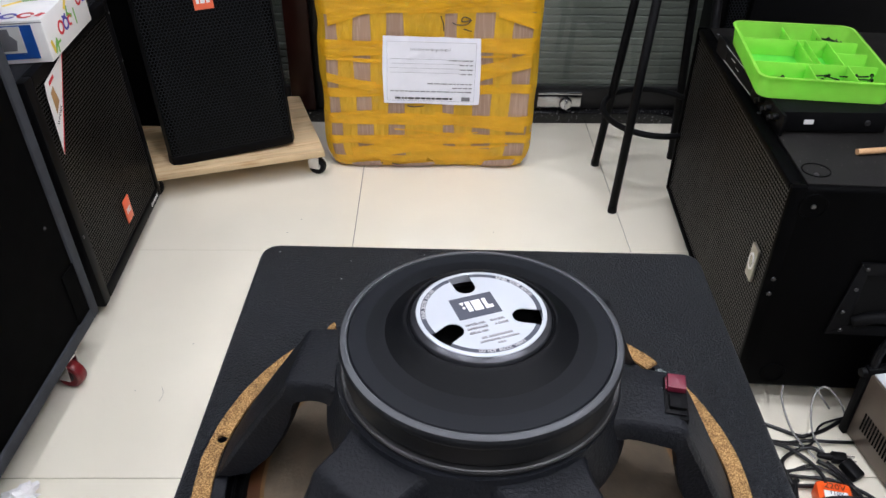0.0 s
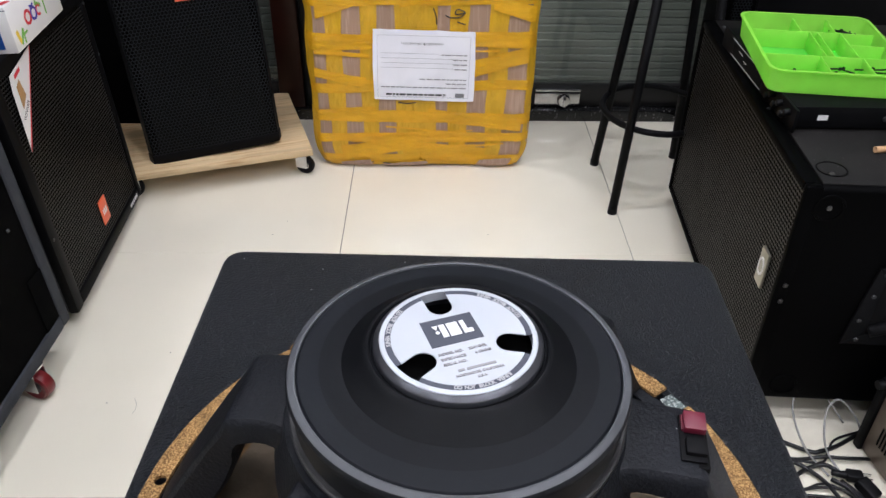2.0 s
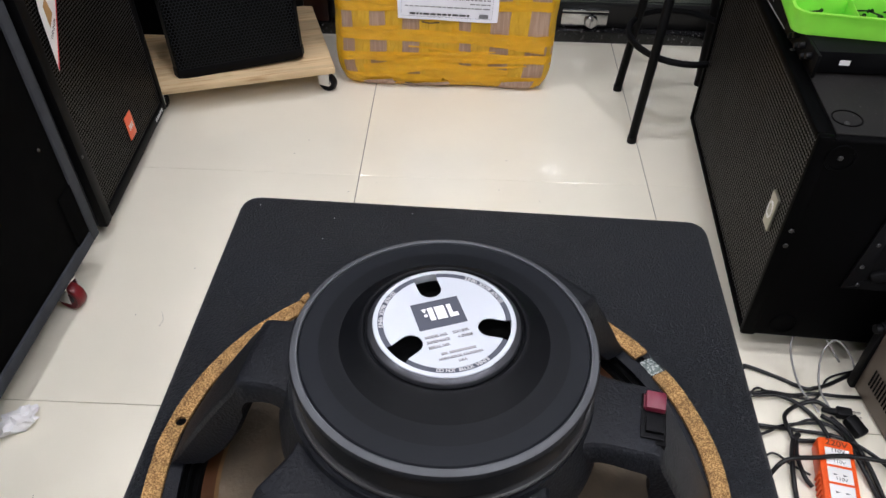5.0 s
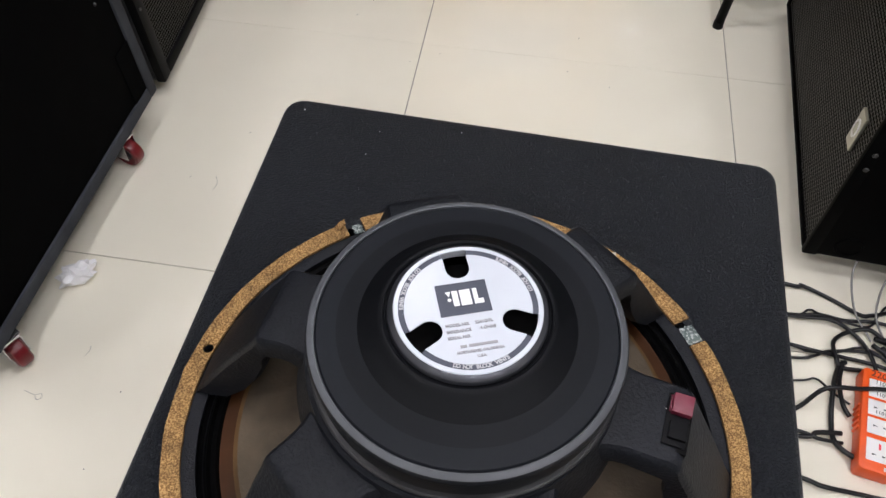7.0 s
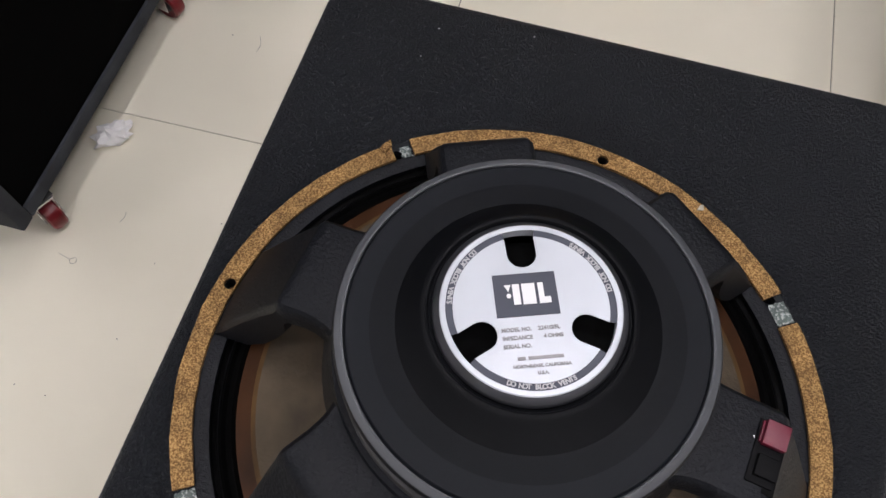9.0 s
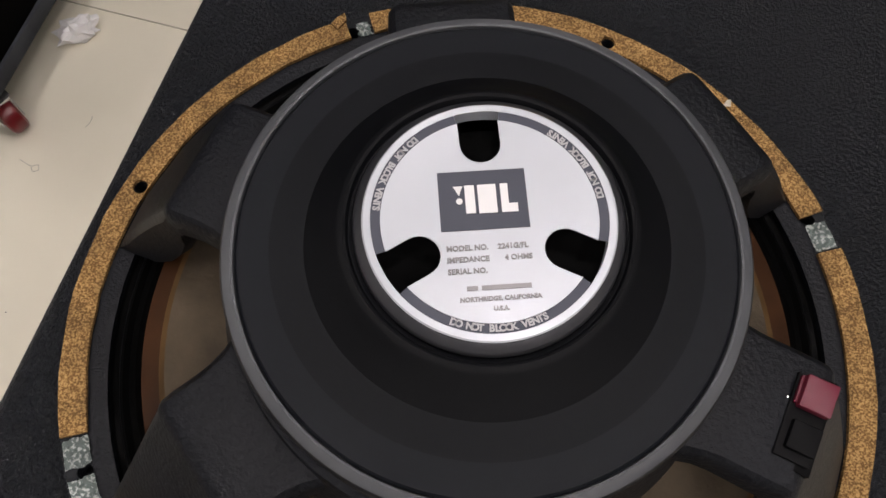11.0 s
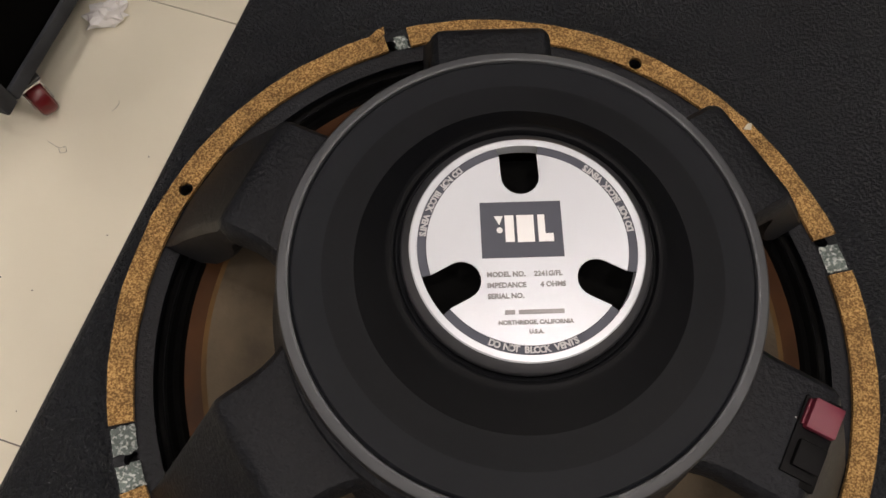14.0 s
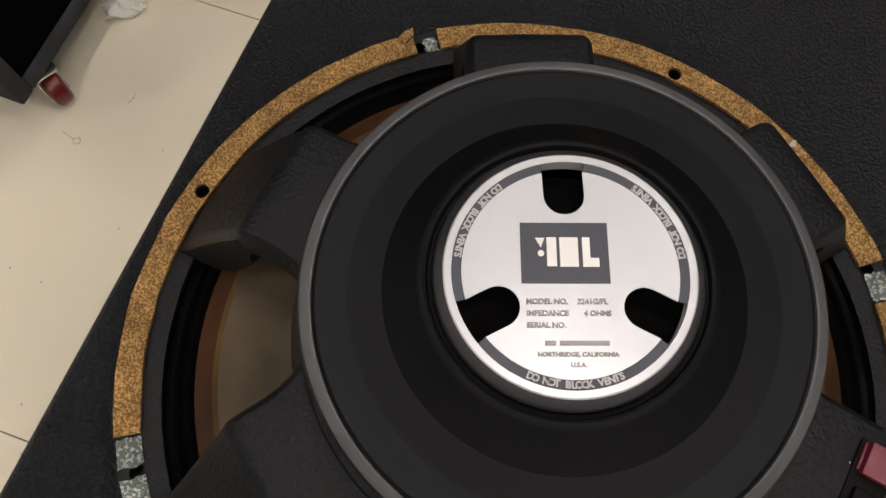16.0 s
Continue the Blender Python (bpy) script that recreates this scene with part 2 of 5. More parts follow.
M["toplabel"] = material("silvery instruction sticker", (0.66, 0.68, 0.72), 0.35, vary=0.05)
M["badgegold"] = material("tarnished silver badge", (0.42, 0.40, 0.32), 0.35, metal=0.7, vary=0.2)


# ---- mesh helpers ----
def part(name, bm, mat, parent=None, label="", smooth=35):
    """Links a bmesh as one mesh object, under a thing or a part."""
    me = bpy.data.meshes.new(name)
    if smooth:
        for f in bm.faces:
            f.smooth = True
        for e in bm.edges:
            if len(e.link_faces) == 2 and e.calc_face_angle(0) > radians(smooth):
                e.smooth = False
    bm.to_mesh(me)
    bm.free()
    me.materials.append(mat)
    ob = new(name, me)
    if parent:
        ob.parent = parent
    if label:
        tagged(ob, label)
    return ob


def thing(name, m, label, category, group="", kind=""):
    ob = new(name)
    ob.matrix_basis = m
    return tagged(ob, label, category, group, kind)


def box(x0, x1, y0, y1, z0, z1, bevel=0.0, seg=2, bm=None, m=None):
    own = bmesh.new()
    bmesh.ops.create_cube(own, size=1)
    bmesh.ops.transform(own, verts=own.verts, matrix=Matrix.Translation(((x0 + x1) / 2, (y0 + y1) / 2, (z0 + z1) / 2)) @ Matrix.Diagonal((x1 - x0, y1 - y0, z1 - z0, 1)))
    if bevel:
        bmesh.ops.bevel(own, geom=own.edges[:], offset=bevel, segments=seg, profile=0.5, affect="EDGES")
    return merge(own, bm, m)


def merge(own, bm=None, m=None):
    if m is not None:
        bmesh.ops.transform(own, verts=own.verts, matrix=m)
    if bm is None:
        return own
    me = bpy.data.meshes.new("tmp")
    own.to_mesh(me)
    own.free()
    bm.from_mesh(me)
    bpy.data.meshes.remove(me)
    return bm


def cyl(r0, r1, z0, z1, seg=24, bm=None, m=None, bevel=0.0):
    own = bmesh.new()
    bmesh.ops.create_cone(own, cap_ends=True, segments=seg, radius1=r0, radius2=r1, depth=z1 - z0, matrix=Matrix.Translation((0, 0, (z0 + z1) / 2)))
    if bevel:
        rim = [e for e in own.edges if any(len(f.verts) > 4 for f in e.link_faces)]
        bmesh.ops.bevel(own, geom=rim, offset=bevel, segments=2, profile=0.5, affect="EDGES")
    return merge(own, bm, m)


def lathe(profile, seg=96, a0=0.0, a1=360.0, bm=None, m=None, closed=False):
    """Turns (radius, height) pairs about z; closed joins the last pair to the first."""
    own = bmesh.new()
    whole = abs(a1 - a0) >= 359.9
    cols = []
    for i in range(seg if whole else seg + 1):
        a = radians(a0 + (a1 - a0) * i / seg)
        cols.append([own.verts.new((r * math.cos(a), r * math.sin(a), z)) for r, z in profile])
    pairs = [(k, k + 1) for k in range(len(profile) - 1)] + ([(len(profile) - 1, 0)] if closed else [])
    for i in range(seg):
        a, b = cols[i], cols[(i + 1) % len(cols)]
        for k, j in pairs:
            own.faces.new((a[k], b[k], b[j], a[j]))
    if closed and not whole:
        own.faces.new(cols[0])
        own.faces.new(cols[-1][::-1])
    bmesh.ops.remove_doubles(own, verts=own.verts, dist=1e-6)
    bmesh.ops.recalc_face_normals(own, faces=own.faces)
    return merge(own, bm, m)


def smooth_line(pts, steps=6):
    """Catmull-Rom through the points."""
    p = [Vector(v) for v in pts]
    p = [p[0] * 2 - p[1]] + p + [p[-1] * 2 - p[-2]]
    out = []
    for i in range(1, len(p) - 2):
        for s in range(steps):
            t = s / steps
            out.append(0.5 * ((2 * p[i]) + (p[i + 1] - p[i - 1]) * t + (2 * p[i - 1] - 5 * p[i] + 4 * p[i + 1] - p[i + 2]) * t * t + (3 * p[i] - p[i - 1] - 3 * p[i + 1] + p[i + 2]) * t ** 3))
    return out + [p[-2]]


def tube(pts, r, seg=10, steps=6, bm=None, straight=False, m=None, loop=False):
    """A round bar along a line of points."""
    line = [Vector(v) for v in pts] if straight else smooth_line(pts, steps)
    own = bmesh.new()
    rings, n = [], len(line)
    side = None
    for i, p in enumerate(line):
        if loop:
            d = line[(i + 1) % n] - line[i - 1]
        else:
            d = line[min(i + 1, n - 1)] - line[max(i - 1, 0)]
        d.normalize()
        if side is None:
            side = d.orthogonal().normalized()
        side = (side - d * side.dot(d)).normalized()
        up = d.cross(side)
        rings.append([own.verts.new(p + r * (math.cos(2 * math.pi * k / seg) * side + math.sin(2 * math.pi * k / seg) * up)) for k in range(seg)])
    for i in range(n if loop else n - 1):
        a, b = rings[i], rings[(i + 1) % n]
        for k in range(seg):
            own.faces.new((a[k], a[(k + 1) % seg], b[(k + 1) % seg], b[k]))
    if not loop:
        own.faces.new(rings[0][::-1])
        own.faces.new(rings[-1])
    return merge(own, bm, m)


def prism(outline, z0, z1, bevel=0.0, bm=None, m=None, seg=2):
    """A plate of the given outline (x, y), from z0 to z1."""
    own = bmesh.new()
    low = own.faces.new([own.verts.new((x, y, z0)) for x, y in outline])
    up = bmesh.ops.extrude_face_region(own, geom=[low])
    bmesh.ops.translate(own, verts=[v for v in up["geom"] if isinstance(v, bmesh.types.BMVert)], vec=(0, 0, z1 - z0))
    bmesh.ops.recalc_face_normals(own, faces=own.faces)
    if bevel:
        bmesh.ops.bevel(own, geom=[e for e in own.edges if abs(e.verts[0].co.z - e.verts[1].co.z) < 1e-6], offset=bevel, segments=seg, profile=0.5, affect="EDGES")
    return merge(own, bm, m)


def rounded(w, h, r, n=6):
    """A rectangle's outline with round corners, about the origin."""
    out = []
    for cx, cy, a in ((w / 2 - r, h / 2 - r, 0), (-w / 2 + r, h / 2 - r, 90), (-w / 2 + r, -h / 2 + r, 180), (w / 2 - r, -h / 2 + r, 270)):
        out += [(cx + r * math.cos(radians(a + 90 * i / n)), cy + r * math.sin(radians(a + 90 * i / n))) for i in range(n + 1)]
    return out


def lettering(name, text, size, mat, parent, m, thick=0.0002, align="CENTER", spacing=1.0, label="", bold=0.0):
    """Words in the built-in font as a mesh."""
    cu = bpy.data.curves.new(name, "FONT")
    cu.body, cu.size, cu.extrude, cu.align_x, cu.align_y, cu.space_character = text, size, thick, align, "CENTER", spacing
    cu.resolution_u, cu.offset = 3, bold
    tmp = bpy.data.objects.new("tmp", cu)
    me = bpy.data.meshes.new_from_object(tmp)
    bpy.data.objects.remove(tmp)
    bpy.data.curves.remove(cu)
    me.name = name
    me.materials.clear()
    me.materials.append(mat)
    ob = new(name, me)
    ob.parent = parent
    ob.matrix_basis = m
    if label:
        tagged(ob, label)
    return ob


def perforated(w, h, pitch, hole, tall=1.0, inside=None):
    """A flat honeycomb sheet in the xy plane from (0, 0) to (w, h); hole: share of each cell that is open, tall: its height against its width."""
    verts, faces = [], []
    dx, dy = pitch, pitch * math.sqrt(3) / 2
    rad = pitch / math.sqrt(3)
    hexa = [(math.cos(radians(30 + 60 * k)), math.sin(radians(30 + 60 * k))) for k in range(6)]
    for j in range(int(h / dy) + 1):
        for i in range(int(w / dx) + 1):
            cx, cy = (i + 0.5 * (j % 2)) * dx, j * dy
            if cx > w or (inside and not inside(cx, cy)):
                continue
            b = len(verts)
            verts += [(cx + rad * a, cy + rad * c, 0) for a, c in hexa] + [(cx + rad * hole * a, cy + rad * hole * tall * c, 0) for a, c in hexa]
            faces += [(b + k, b + (k + 1) % 6, b + 6 + (k + 1) % 6, b + 6 + k) for k in range(6)]
    me = bpy.data.meshes.new("perforated_sheet")
    me.from_pydata(verts, [], faces)
    return me


def sheet_part(name, me, mat, parent, m, label=""):
    me.materials.append(mat)
    ob = new(name, me)
    ob.parent = parent
    ob.matrix_basis = m
    if label:
        tagged(ob, label)
    return ob


# ---- the room ----
ROOM = pose(0, 0, 0, 0, 0, 1.9)
X0, X1, Y0, Y1 = -2.3, 2.3, -3.6, 2.156


def slab(name, x0, x1, y0, y1, z0, z1, mat, label, category, kind="structure", bevel=0.0):
    ob = part(name, box(x0, x1, y0, y1, z0, z1, bevel), mat)
    ob.matrix_basis = ROOM
    return tagged(ob, label, category, kind=kind)


floor = slab("floor", X0, X1, Y0, Y1 + 0.35, -0.10, -0.0035, M["grout"], "cream polished porcelain tile floor with thin dark joints", "floor")
ceiling = slab("ceiling", X0 - 0.1, X1 + 0.1, Y0 - 0.1, Y1 + 0.5, CEIL, CEIL + 0.1, M["ceilpaint"], "plain white painted shop ceiling", "ceiling")
slab("wall_west", X0 - 0.1, X0, Y0 - 0.1, Y1 + 0.5, -0.1, CEIL, M["wallpaint"], "plain off-white painted shop wall", "wall")
slab("wall_east", X1, X1 + 0.1, Y0 - 0.1, Y1 + 0.5, -0.1, CEIL, M["wallpaint"], "plain off-white painted shop wall", "wall")
slab("wall_south", X0, X1, Y0 - 0.1, Y0, -0.1, CEIL, M["wallpaint"], "plain off-white painted shop wall", "wall")

# shop front: granite sill, glazed door leaves, roller shutter behind
front = thing("door_1", ROOM, "closed glass shop door with dark frame and granite sill before a roller shutter", "shop door", kind="structure")
part("sill", box(X0, X1, Y1, Y1 + 0.22, -0.003, 0.042, 0.003), M["granite"], front, "black speckled granite sill")
part("bottom_rail", box(0.105, X1, Y1 + 0.03, Y1 + 0.075, 0.044, 0.122, 0.003), M["doorframe"], front, "dark metal bottom rail")
part("bottom_rail", box(X0, -0.535, Y1 + 0.03, Y1 + 0.075, 0.044, 0.122, 0.003), M["doorframe"], front, "dark metal bottom rail")
part("bottom_rail", box(-0.442, 0.10, Y1 + 0.03, Y1 + 0.075, 0.044, 0.122, 0.003), M["doorframe"], front, "dark metal bottom rail")
for a, b in ((X0, -0.535), (-0.442, 0.10), (0.105, X1)):
    pane = part("pane", box(a, b, Y1 + 0.048, Y1 + 0.056, 0.124, 2.5), M["glass"], front, "clear glass pane", smooth=0)
    pane.visible_shadow = False
part("post", box(-0.530, -0.446, Y1 + 0.005, Y1 + 0.085, 0.044, 2.6, 0.004), M["mahogany"], front, "dark red wooden door post")
part("stile", box(-0.443, -0.418, Y1 + 0.022, Y1 + 0.08, 0.044, 2.6, 0.003), M["doorframe"], front)
part("stile", box(-0.412, -0.382, Y1 + 0.022, Y1 + 0.08, 0.044, 2.6, 0.003), M["doorframe"], front)
part("head", box(X0, X1, Y1, Y1 + 0.22, 2.6, CEIL, 0.003), M["doorframe"], front)
lock = part("lock_plate", box(0.342, 0.498, Y1 + 0.018, Y1 + 0.03, 0.052, 0.096, 0.002), M["chrome"], front, "chrome floor lock plate")
part("lock_knob", cyl(0.024, 0.020, 0, 0.016, 24, m=pose(0.442, Y1 + 0.019, 0.072, 90, 0, 0), bevel=0.002), M["chrome"], lock)
part("lock_key", box(0.438, 0.446, Y1 - 0.012, Y1 + 0.005, 0.057, 0.087, 0.002), M["chrome"], lock)
part("lock_flange", box(0.342, 0.498, Y1 + 0.010, Y1 + 0.03, 0.105, 0.112, 0.002), M["chrome"], lock)
part("lock_plate", box(-0.405, -0.386, Y1 + 0.008, Y1 + 0.022, 0.052, 0.115, 0.002), M["chrome"], front, "chrome floor lock plate")
shutter = tagged(new("roller_shutter"), "grey painted steel roller shutter lowered behind the glass", "roller shutter", kind="structure")
shutter.matrix_basis = ROOM
slat_mesh = None
for i in range(99):
    z = 0.05 + i * 0.0266
    if slat_mesh is None:
        bm = bmesh.new()
        prof = [(0, 0), (-0.003, 0.0006), (-0.0045, 0.0030), (-0.0050, 0.012), (-0.0045, 0.0222), (-0.002, 0.0246), (0.004, 0.0246), (0.004, 0)]
        for x in (X0, X1):
            for y, zz in prof:
                bm.verts.new((x, y, zz))
        bm.verts.ensure_lookup_table()
        k = len(prof)
        for j in range(k):
            bm.faces.new((bm.verts[j], bm.verts[(j + 1) % k], bm.verts[k + (j + 1) % k], bm.verts[k + j]))
        bmesh.ops.recalc_face_normals(bm, faces=bm.faces)
        ob = part("slat", bm, M["slat"], shutter, smooth=25)
        slat_mesh = ob.data
    else:
        ob = new("slat", slat_mesh)
        ob.parent = shutter
    ob.location = (0, Y1 + 0.16, z)
part("backing", box(X0, X1, Y1 + 0.18, Y1 + 0.20, 0.05, 2.75), M["doorframe"], shutter)

for x, y in DOWNLIGHTS:
    d = thing("downlight", pose(x, y, CEIL), "small round recessed white ceiling downlight, switched on", "ceiling light", "ceiling downlights")
    part("trim_ring", lathe([(0.086, -0.002), (0.086, -0.010), (0.106, -0.010), (0.112, -0.002)], 32, closed=True), M["white"], d)
    part("lens", cyl(0.085, 0.085, -0.005, -0.003, 32), M["lampglow"], d)
    la = bpy.data.lights.new("downlight_beam", "AREA")
    la.shape, la.size, la.energy, la.color = "DISK", 0.16, LAMP_WATTS, (1.0, 0.97, 0.92)
    lo = new("downlight_beam", la)
    lo.parent = d
    lo.location = (0, 0, -0.02)


# ---- the cabinet lying on the floor, with the woofer on it ----
TOP = 0.7075
cab = thing("speaker_cabinet", pose(0.0135, -0.010, 0), "black textured speaker cabinet standing on the tile floor under the woofer", "speaker cabinet")
bm = bmesh.new()
bmesh.ops.create_cube(bm, size=1)
bmesh.ops.transform(bm, verts=bm.verts, matrix=Matrix.Translation((0, 0, TOP / 2 + 0.01)) @ Matrix.Diagonal((0.540, 0.764, TOP - 0.02, 1)))
bmesh.ops.bevel(bm, geom=[e for e in bm.edges if abs(e.verts[0].co.z - e.verts[1].co.z) > 0.1], offset=0.022, segments=5, profile=0.5, affect="EDGES")
bmesh.ops.bevel(bm, geom=[e for e in bm.edges if abs(e.verts[0].co.z - e.verts[1].co.z) < 0.01], offset=0.009, segments=4, profile=0.5, affect="EDGES")
part("body", bm, M["texpaint"], cab)
for x in (-0.2, 0.2):
    for y in (-0.32, 0.32):
        part("rubber_foot", cyl(0.02, 0.018, 0, 0.021, 20, m=pose(x, y, 0)), M["rubber"], cab)


# ---- the woofer, face down on the cabinet ----
woofer = thing("woofer", pose(0, 0, TOP + 0.0135), "large black cast-frame woofer lying face down, silver label on its magnet", "loudspeaker driver")
HOLES = [37.0 + 45 * k for k in range(8)]
# angle, half width and bend radius of each cast spoke
ARMS = [(172.6, 0.0315, 0.1425), (111.8, 0.0300, 0.1465), (50.7, 0.0305, 0.1475), (-8.5, 0.0290, 0.1550), (-66.5, 0.0305, 0.1425), (-127.5, 0.0310, 0.1425)]


def holed_ring(r0, r1, z0, z1, a0, a1, hr=0.2203, hs=0.0046):
    """A flat ring sector with the screw holes that fall into it."""
    own = bmesh.new()
    half = 3.4
    marks = sorted(h for k in range(-1, 3) for h in [x % 360 + 360 * (k - 1) for x in HOLES] if a0 + half < h < a1 - half)
    spans, a = [], a0
    for h in marks:
        spans += [(a, h - half, False), (h - half, h + half, True)]
        a = h + half
    spans.append((a, a1, False))
    def pt(r, ang, z):
        return own.verts.new((r * math.cos(radians(ang)), r * math.sin(radians(ang)), z))
    for s0, s1, hole in spans:
        if hole:
            c, mid, n = (s0 + s1) / 2, hr, 16
            outer = []
            for k in range(n):
                t = 2 * math.pi * k / n
                dx, dy = math.cos(t), math.sin(t)
                s = 1 / max(abs(dx), abs(dy))
                u, v = dx * s, dy * s
                outer.append((mid + (u * (r1 - mid) if u > 0 else u * (mid - r0)), c + v * half))
            for z, flip in ((z1, False), (z0, True)):
                o = [pt(r, ang, z) for r, ang in outer]
                i = []
                for k in range(n):
                    t = 2 * math.pi * k / n
                    i.append(pt(mid + hs * math.cos(t), c + math.degrees(hs * math.sin(t) / mid), z))
                for k in range(n):
                    f = (o[k], o[(k + 1) % n], i[(k + 1) % n], i[k])
                    own.faces.new(f[::-1] if flip else f)
            for k in range(n):
                t0, t1 = 2 * math.pi * k / n, 2 * math.pi * (k + 1) / n
                q = [(mid + hs * math.cos(t), c + math.degrees(hs * math.sin(t) / mid)) for t in (t0, t1)]
                own.faces.new((pt(*q[0], z1), pt(*q[1], z1), pt(*q[1], z0), pt(*q[0], z0)))
            for r in (r0, r1):
                own.faces.new((pt(r, s0, z0), pt(r, s1, z0), pt(r, s1, z1), pt(r, s0, z1)))
        else:
            n = max(1, int((s1 - s0) / 3))
            for k in range(n):
                p, q = s0 + (s1 - s0) * k / n, s0 + (s1 - s0) * (k + 1) / n
                own.faces.new((pt(r0, p, z1), pt(r1, p, z1), pt(r1, q, z1), pt(r0, q, z1)))
                own.faces.new((pt(r1, p, z1), pt(r1, p, z0), pt(r1, q, z0), pt(r1, q, z1)))
                own.faces.new((pt(r0, q, z1), pt(r0, q, z0), pt(r0, p, z0), pt(r0, p, z1)))
            for ang in (s0, s1):
                own.faces.new((pt(r0, ang, z0), pt(r1, ang, z0), pt(r1, ang, z1), pt(r0, ang, z1)))
    bmesh.ops.remove_doubles(own, verts=own.verts, dist=1e-5)
    bmesh.ops.recalc_face_normals(own, faces=own.faces)
    return own


part("flange", holed_ring(0.2044, 0.231, 0.0, 0.0118, 0.0, 360.0), M["alloy"], woofer, smooth=30)
for k, (a0, a1) in enumerate(((37.6, 123.4), (127.6, 211.5), (221.5, 391.3))):
    bm = holed_ring(0.2154, 0.2303, 0.0122, 0.0150, a0, a1)
    for v in bm.verts:
        r = math.hypot(v.co.x, v.co.y)
        if r < 0.2156 or r > 0.2301:
            j = 0.0009 * noise.noise(v.co * 60)
            v.co.x += v.co.x / r * j
            v.co.y += v.co.y / r * j
    part("cork_gasket", bm, M["cork"], woofer, "brown speckled cork gasket strip", smooth=30)


def residue(a0, a1, r0, r1, seed):
    own = bmesh.new()
    q, n, k = random.Random(seed), 10, 6
    grid = [[own.verts.new(((r0 + (r1 - r0) * j / k) * math.cos(radians(a0 + (a1 - a0) * i / n + (q.uniform(-0.5, 0.5) if i in (0, n) else 0))),
                            (r0 + (r1 - r0) * j / k) * math.sin(radians(a0 + (a1 - a0) * i / n)), 0.0123 + q.uniform(0, 0.0012))) for j in range(k + 1)] for i in range(n + 1)]
    for i in range(n):
        for j in range(k):
            own.faces.new((grid[i][j], grid[i][j + 1], grid[i + 1][j + 1], grid[i + 1][j]))
    return own


part("glue_residue", residue(123.8, 126.0, 0.2155, 0.226, 1), M["glue"], woofer, "torn silvery glue patch", smooth=0)
part("glue_residue", residue(31.7, 36.2, 0.216, 0.2295, 2), M["glue"], woofer, "torn silvery glue patch", smooth=0)
part("glue_residue", residue(211.9, 216.1, 0.2155, 0.2300, 3), M["glue"], woofer, "torn silvery glue patch", smooth=0)
part("glue_residue", residue(217.6, 221.3, 0.2155, 0.2300, 4), M["glue"], woofer, "torn silvery glue patch", smooth=0)
# chip and torn corner of the cork
part("cork_chip", prism([(-0.003, -0.002), (0.002, -0.0025), (0.0028, 0.0022), (0.0, 0.0018)], 0.0, 0.0016, m=pose(0.2265 * math.cos(radians(60)), 0.2265 * math.sin(radians(60)), 0.0150, 8, 5, 20)), M["gluechip"], woofer, "pale chip of glue")
part("torn_corner", prism([(-0.003, -0.002), (0.006, -0.001), (0.0085, 0.003), (0.002, 0.0045), (-0.003, 0.004)], 0.0, 0.0028, m=pose(0.2270 * math.cos(radians(128.8)), 0.2270 * math.sin(radians(128.8)), 0.0148, 10, -8, 62)), M["cork"], woofer, "lifted torn cork end")
part("front_gasket", lathe([(0.203, -0.0135), (0.229, -0.0135), (0.229, -0.0002), (0.203, -0.0002)], 96, closed=True), M["rubber"], woofer, "black front gasket ring")
# surround and cone
part("surround", lathe([(0.2049, 0.0085), (0.2034, 0.0060), (0.2010, 0.0042), (0.1990, 0.0080), (0.1965, 0.0108), (0.1942, 0.0072), (0.1922, 0.0088), (0.1892, 0.0112), (0.1862, 0.0085)], 120), M["surround"], woofer, "black rolled surround", smooth=0)
part("inner_wall", lathe([(0.2043, 0.0115), (0.2050, 0.0010), (0.2290, 0.0005)], 96), M["alloy"], woofer)
part("cone_edge", lathe([(0.1870, 0.0088), (0.1830, 0.0102), (0.1755, 0.0132)], 120), M["coneedge"], woofer, "amber resin band")
part("cone_edge", lathe([(0.1755, 0.0132), (0.1718, 0.0150)], 120), M["conefade"], woofer, "yellowed resin band")
part("cone", lathe([(0.1718, 0.0150), (0.13, 0.031), (0.10, 0.048), (0.07, 0.066), (0.05, 0.080)], 120), M["cone"], woofer, "grey brown pulp paper cone")


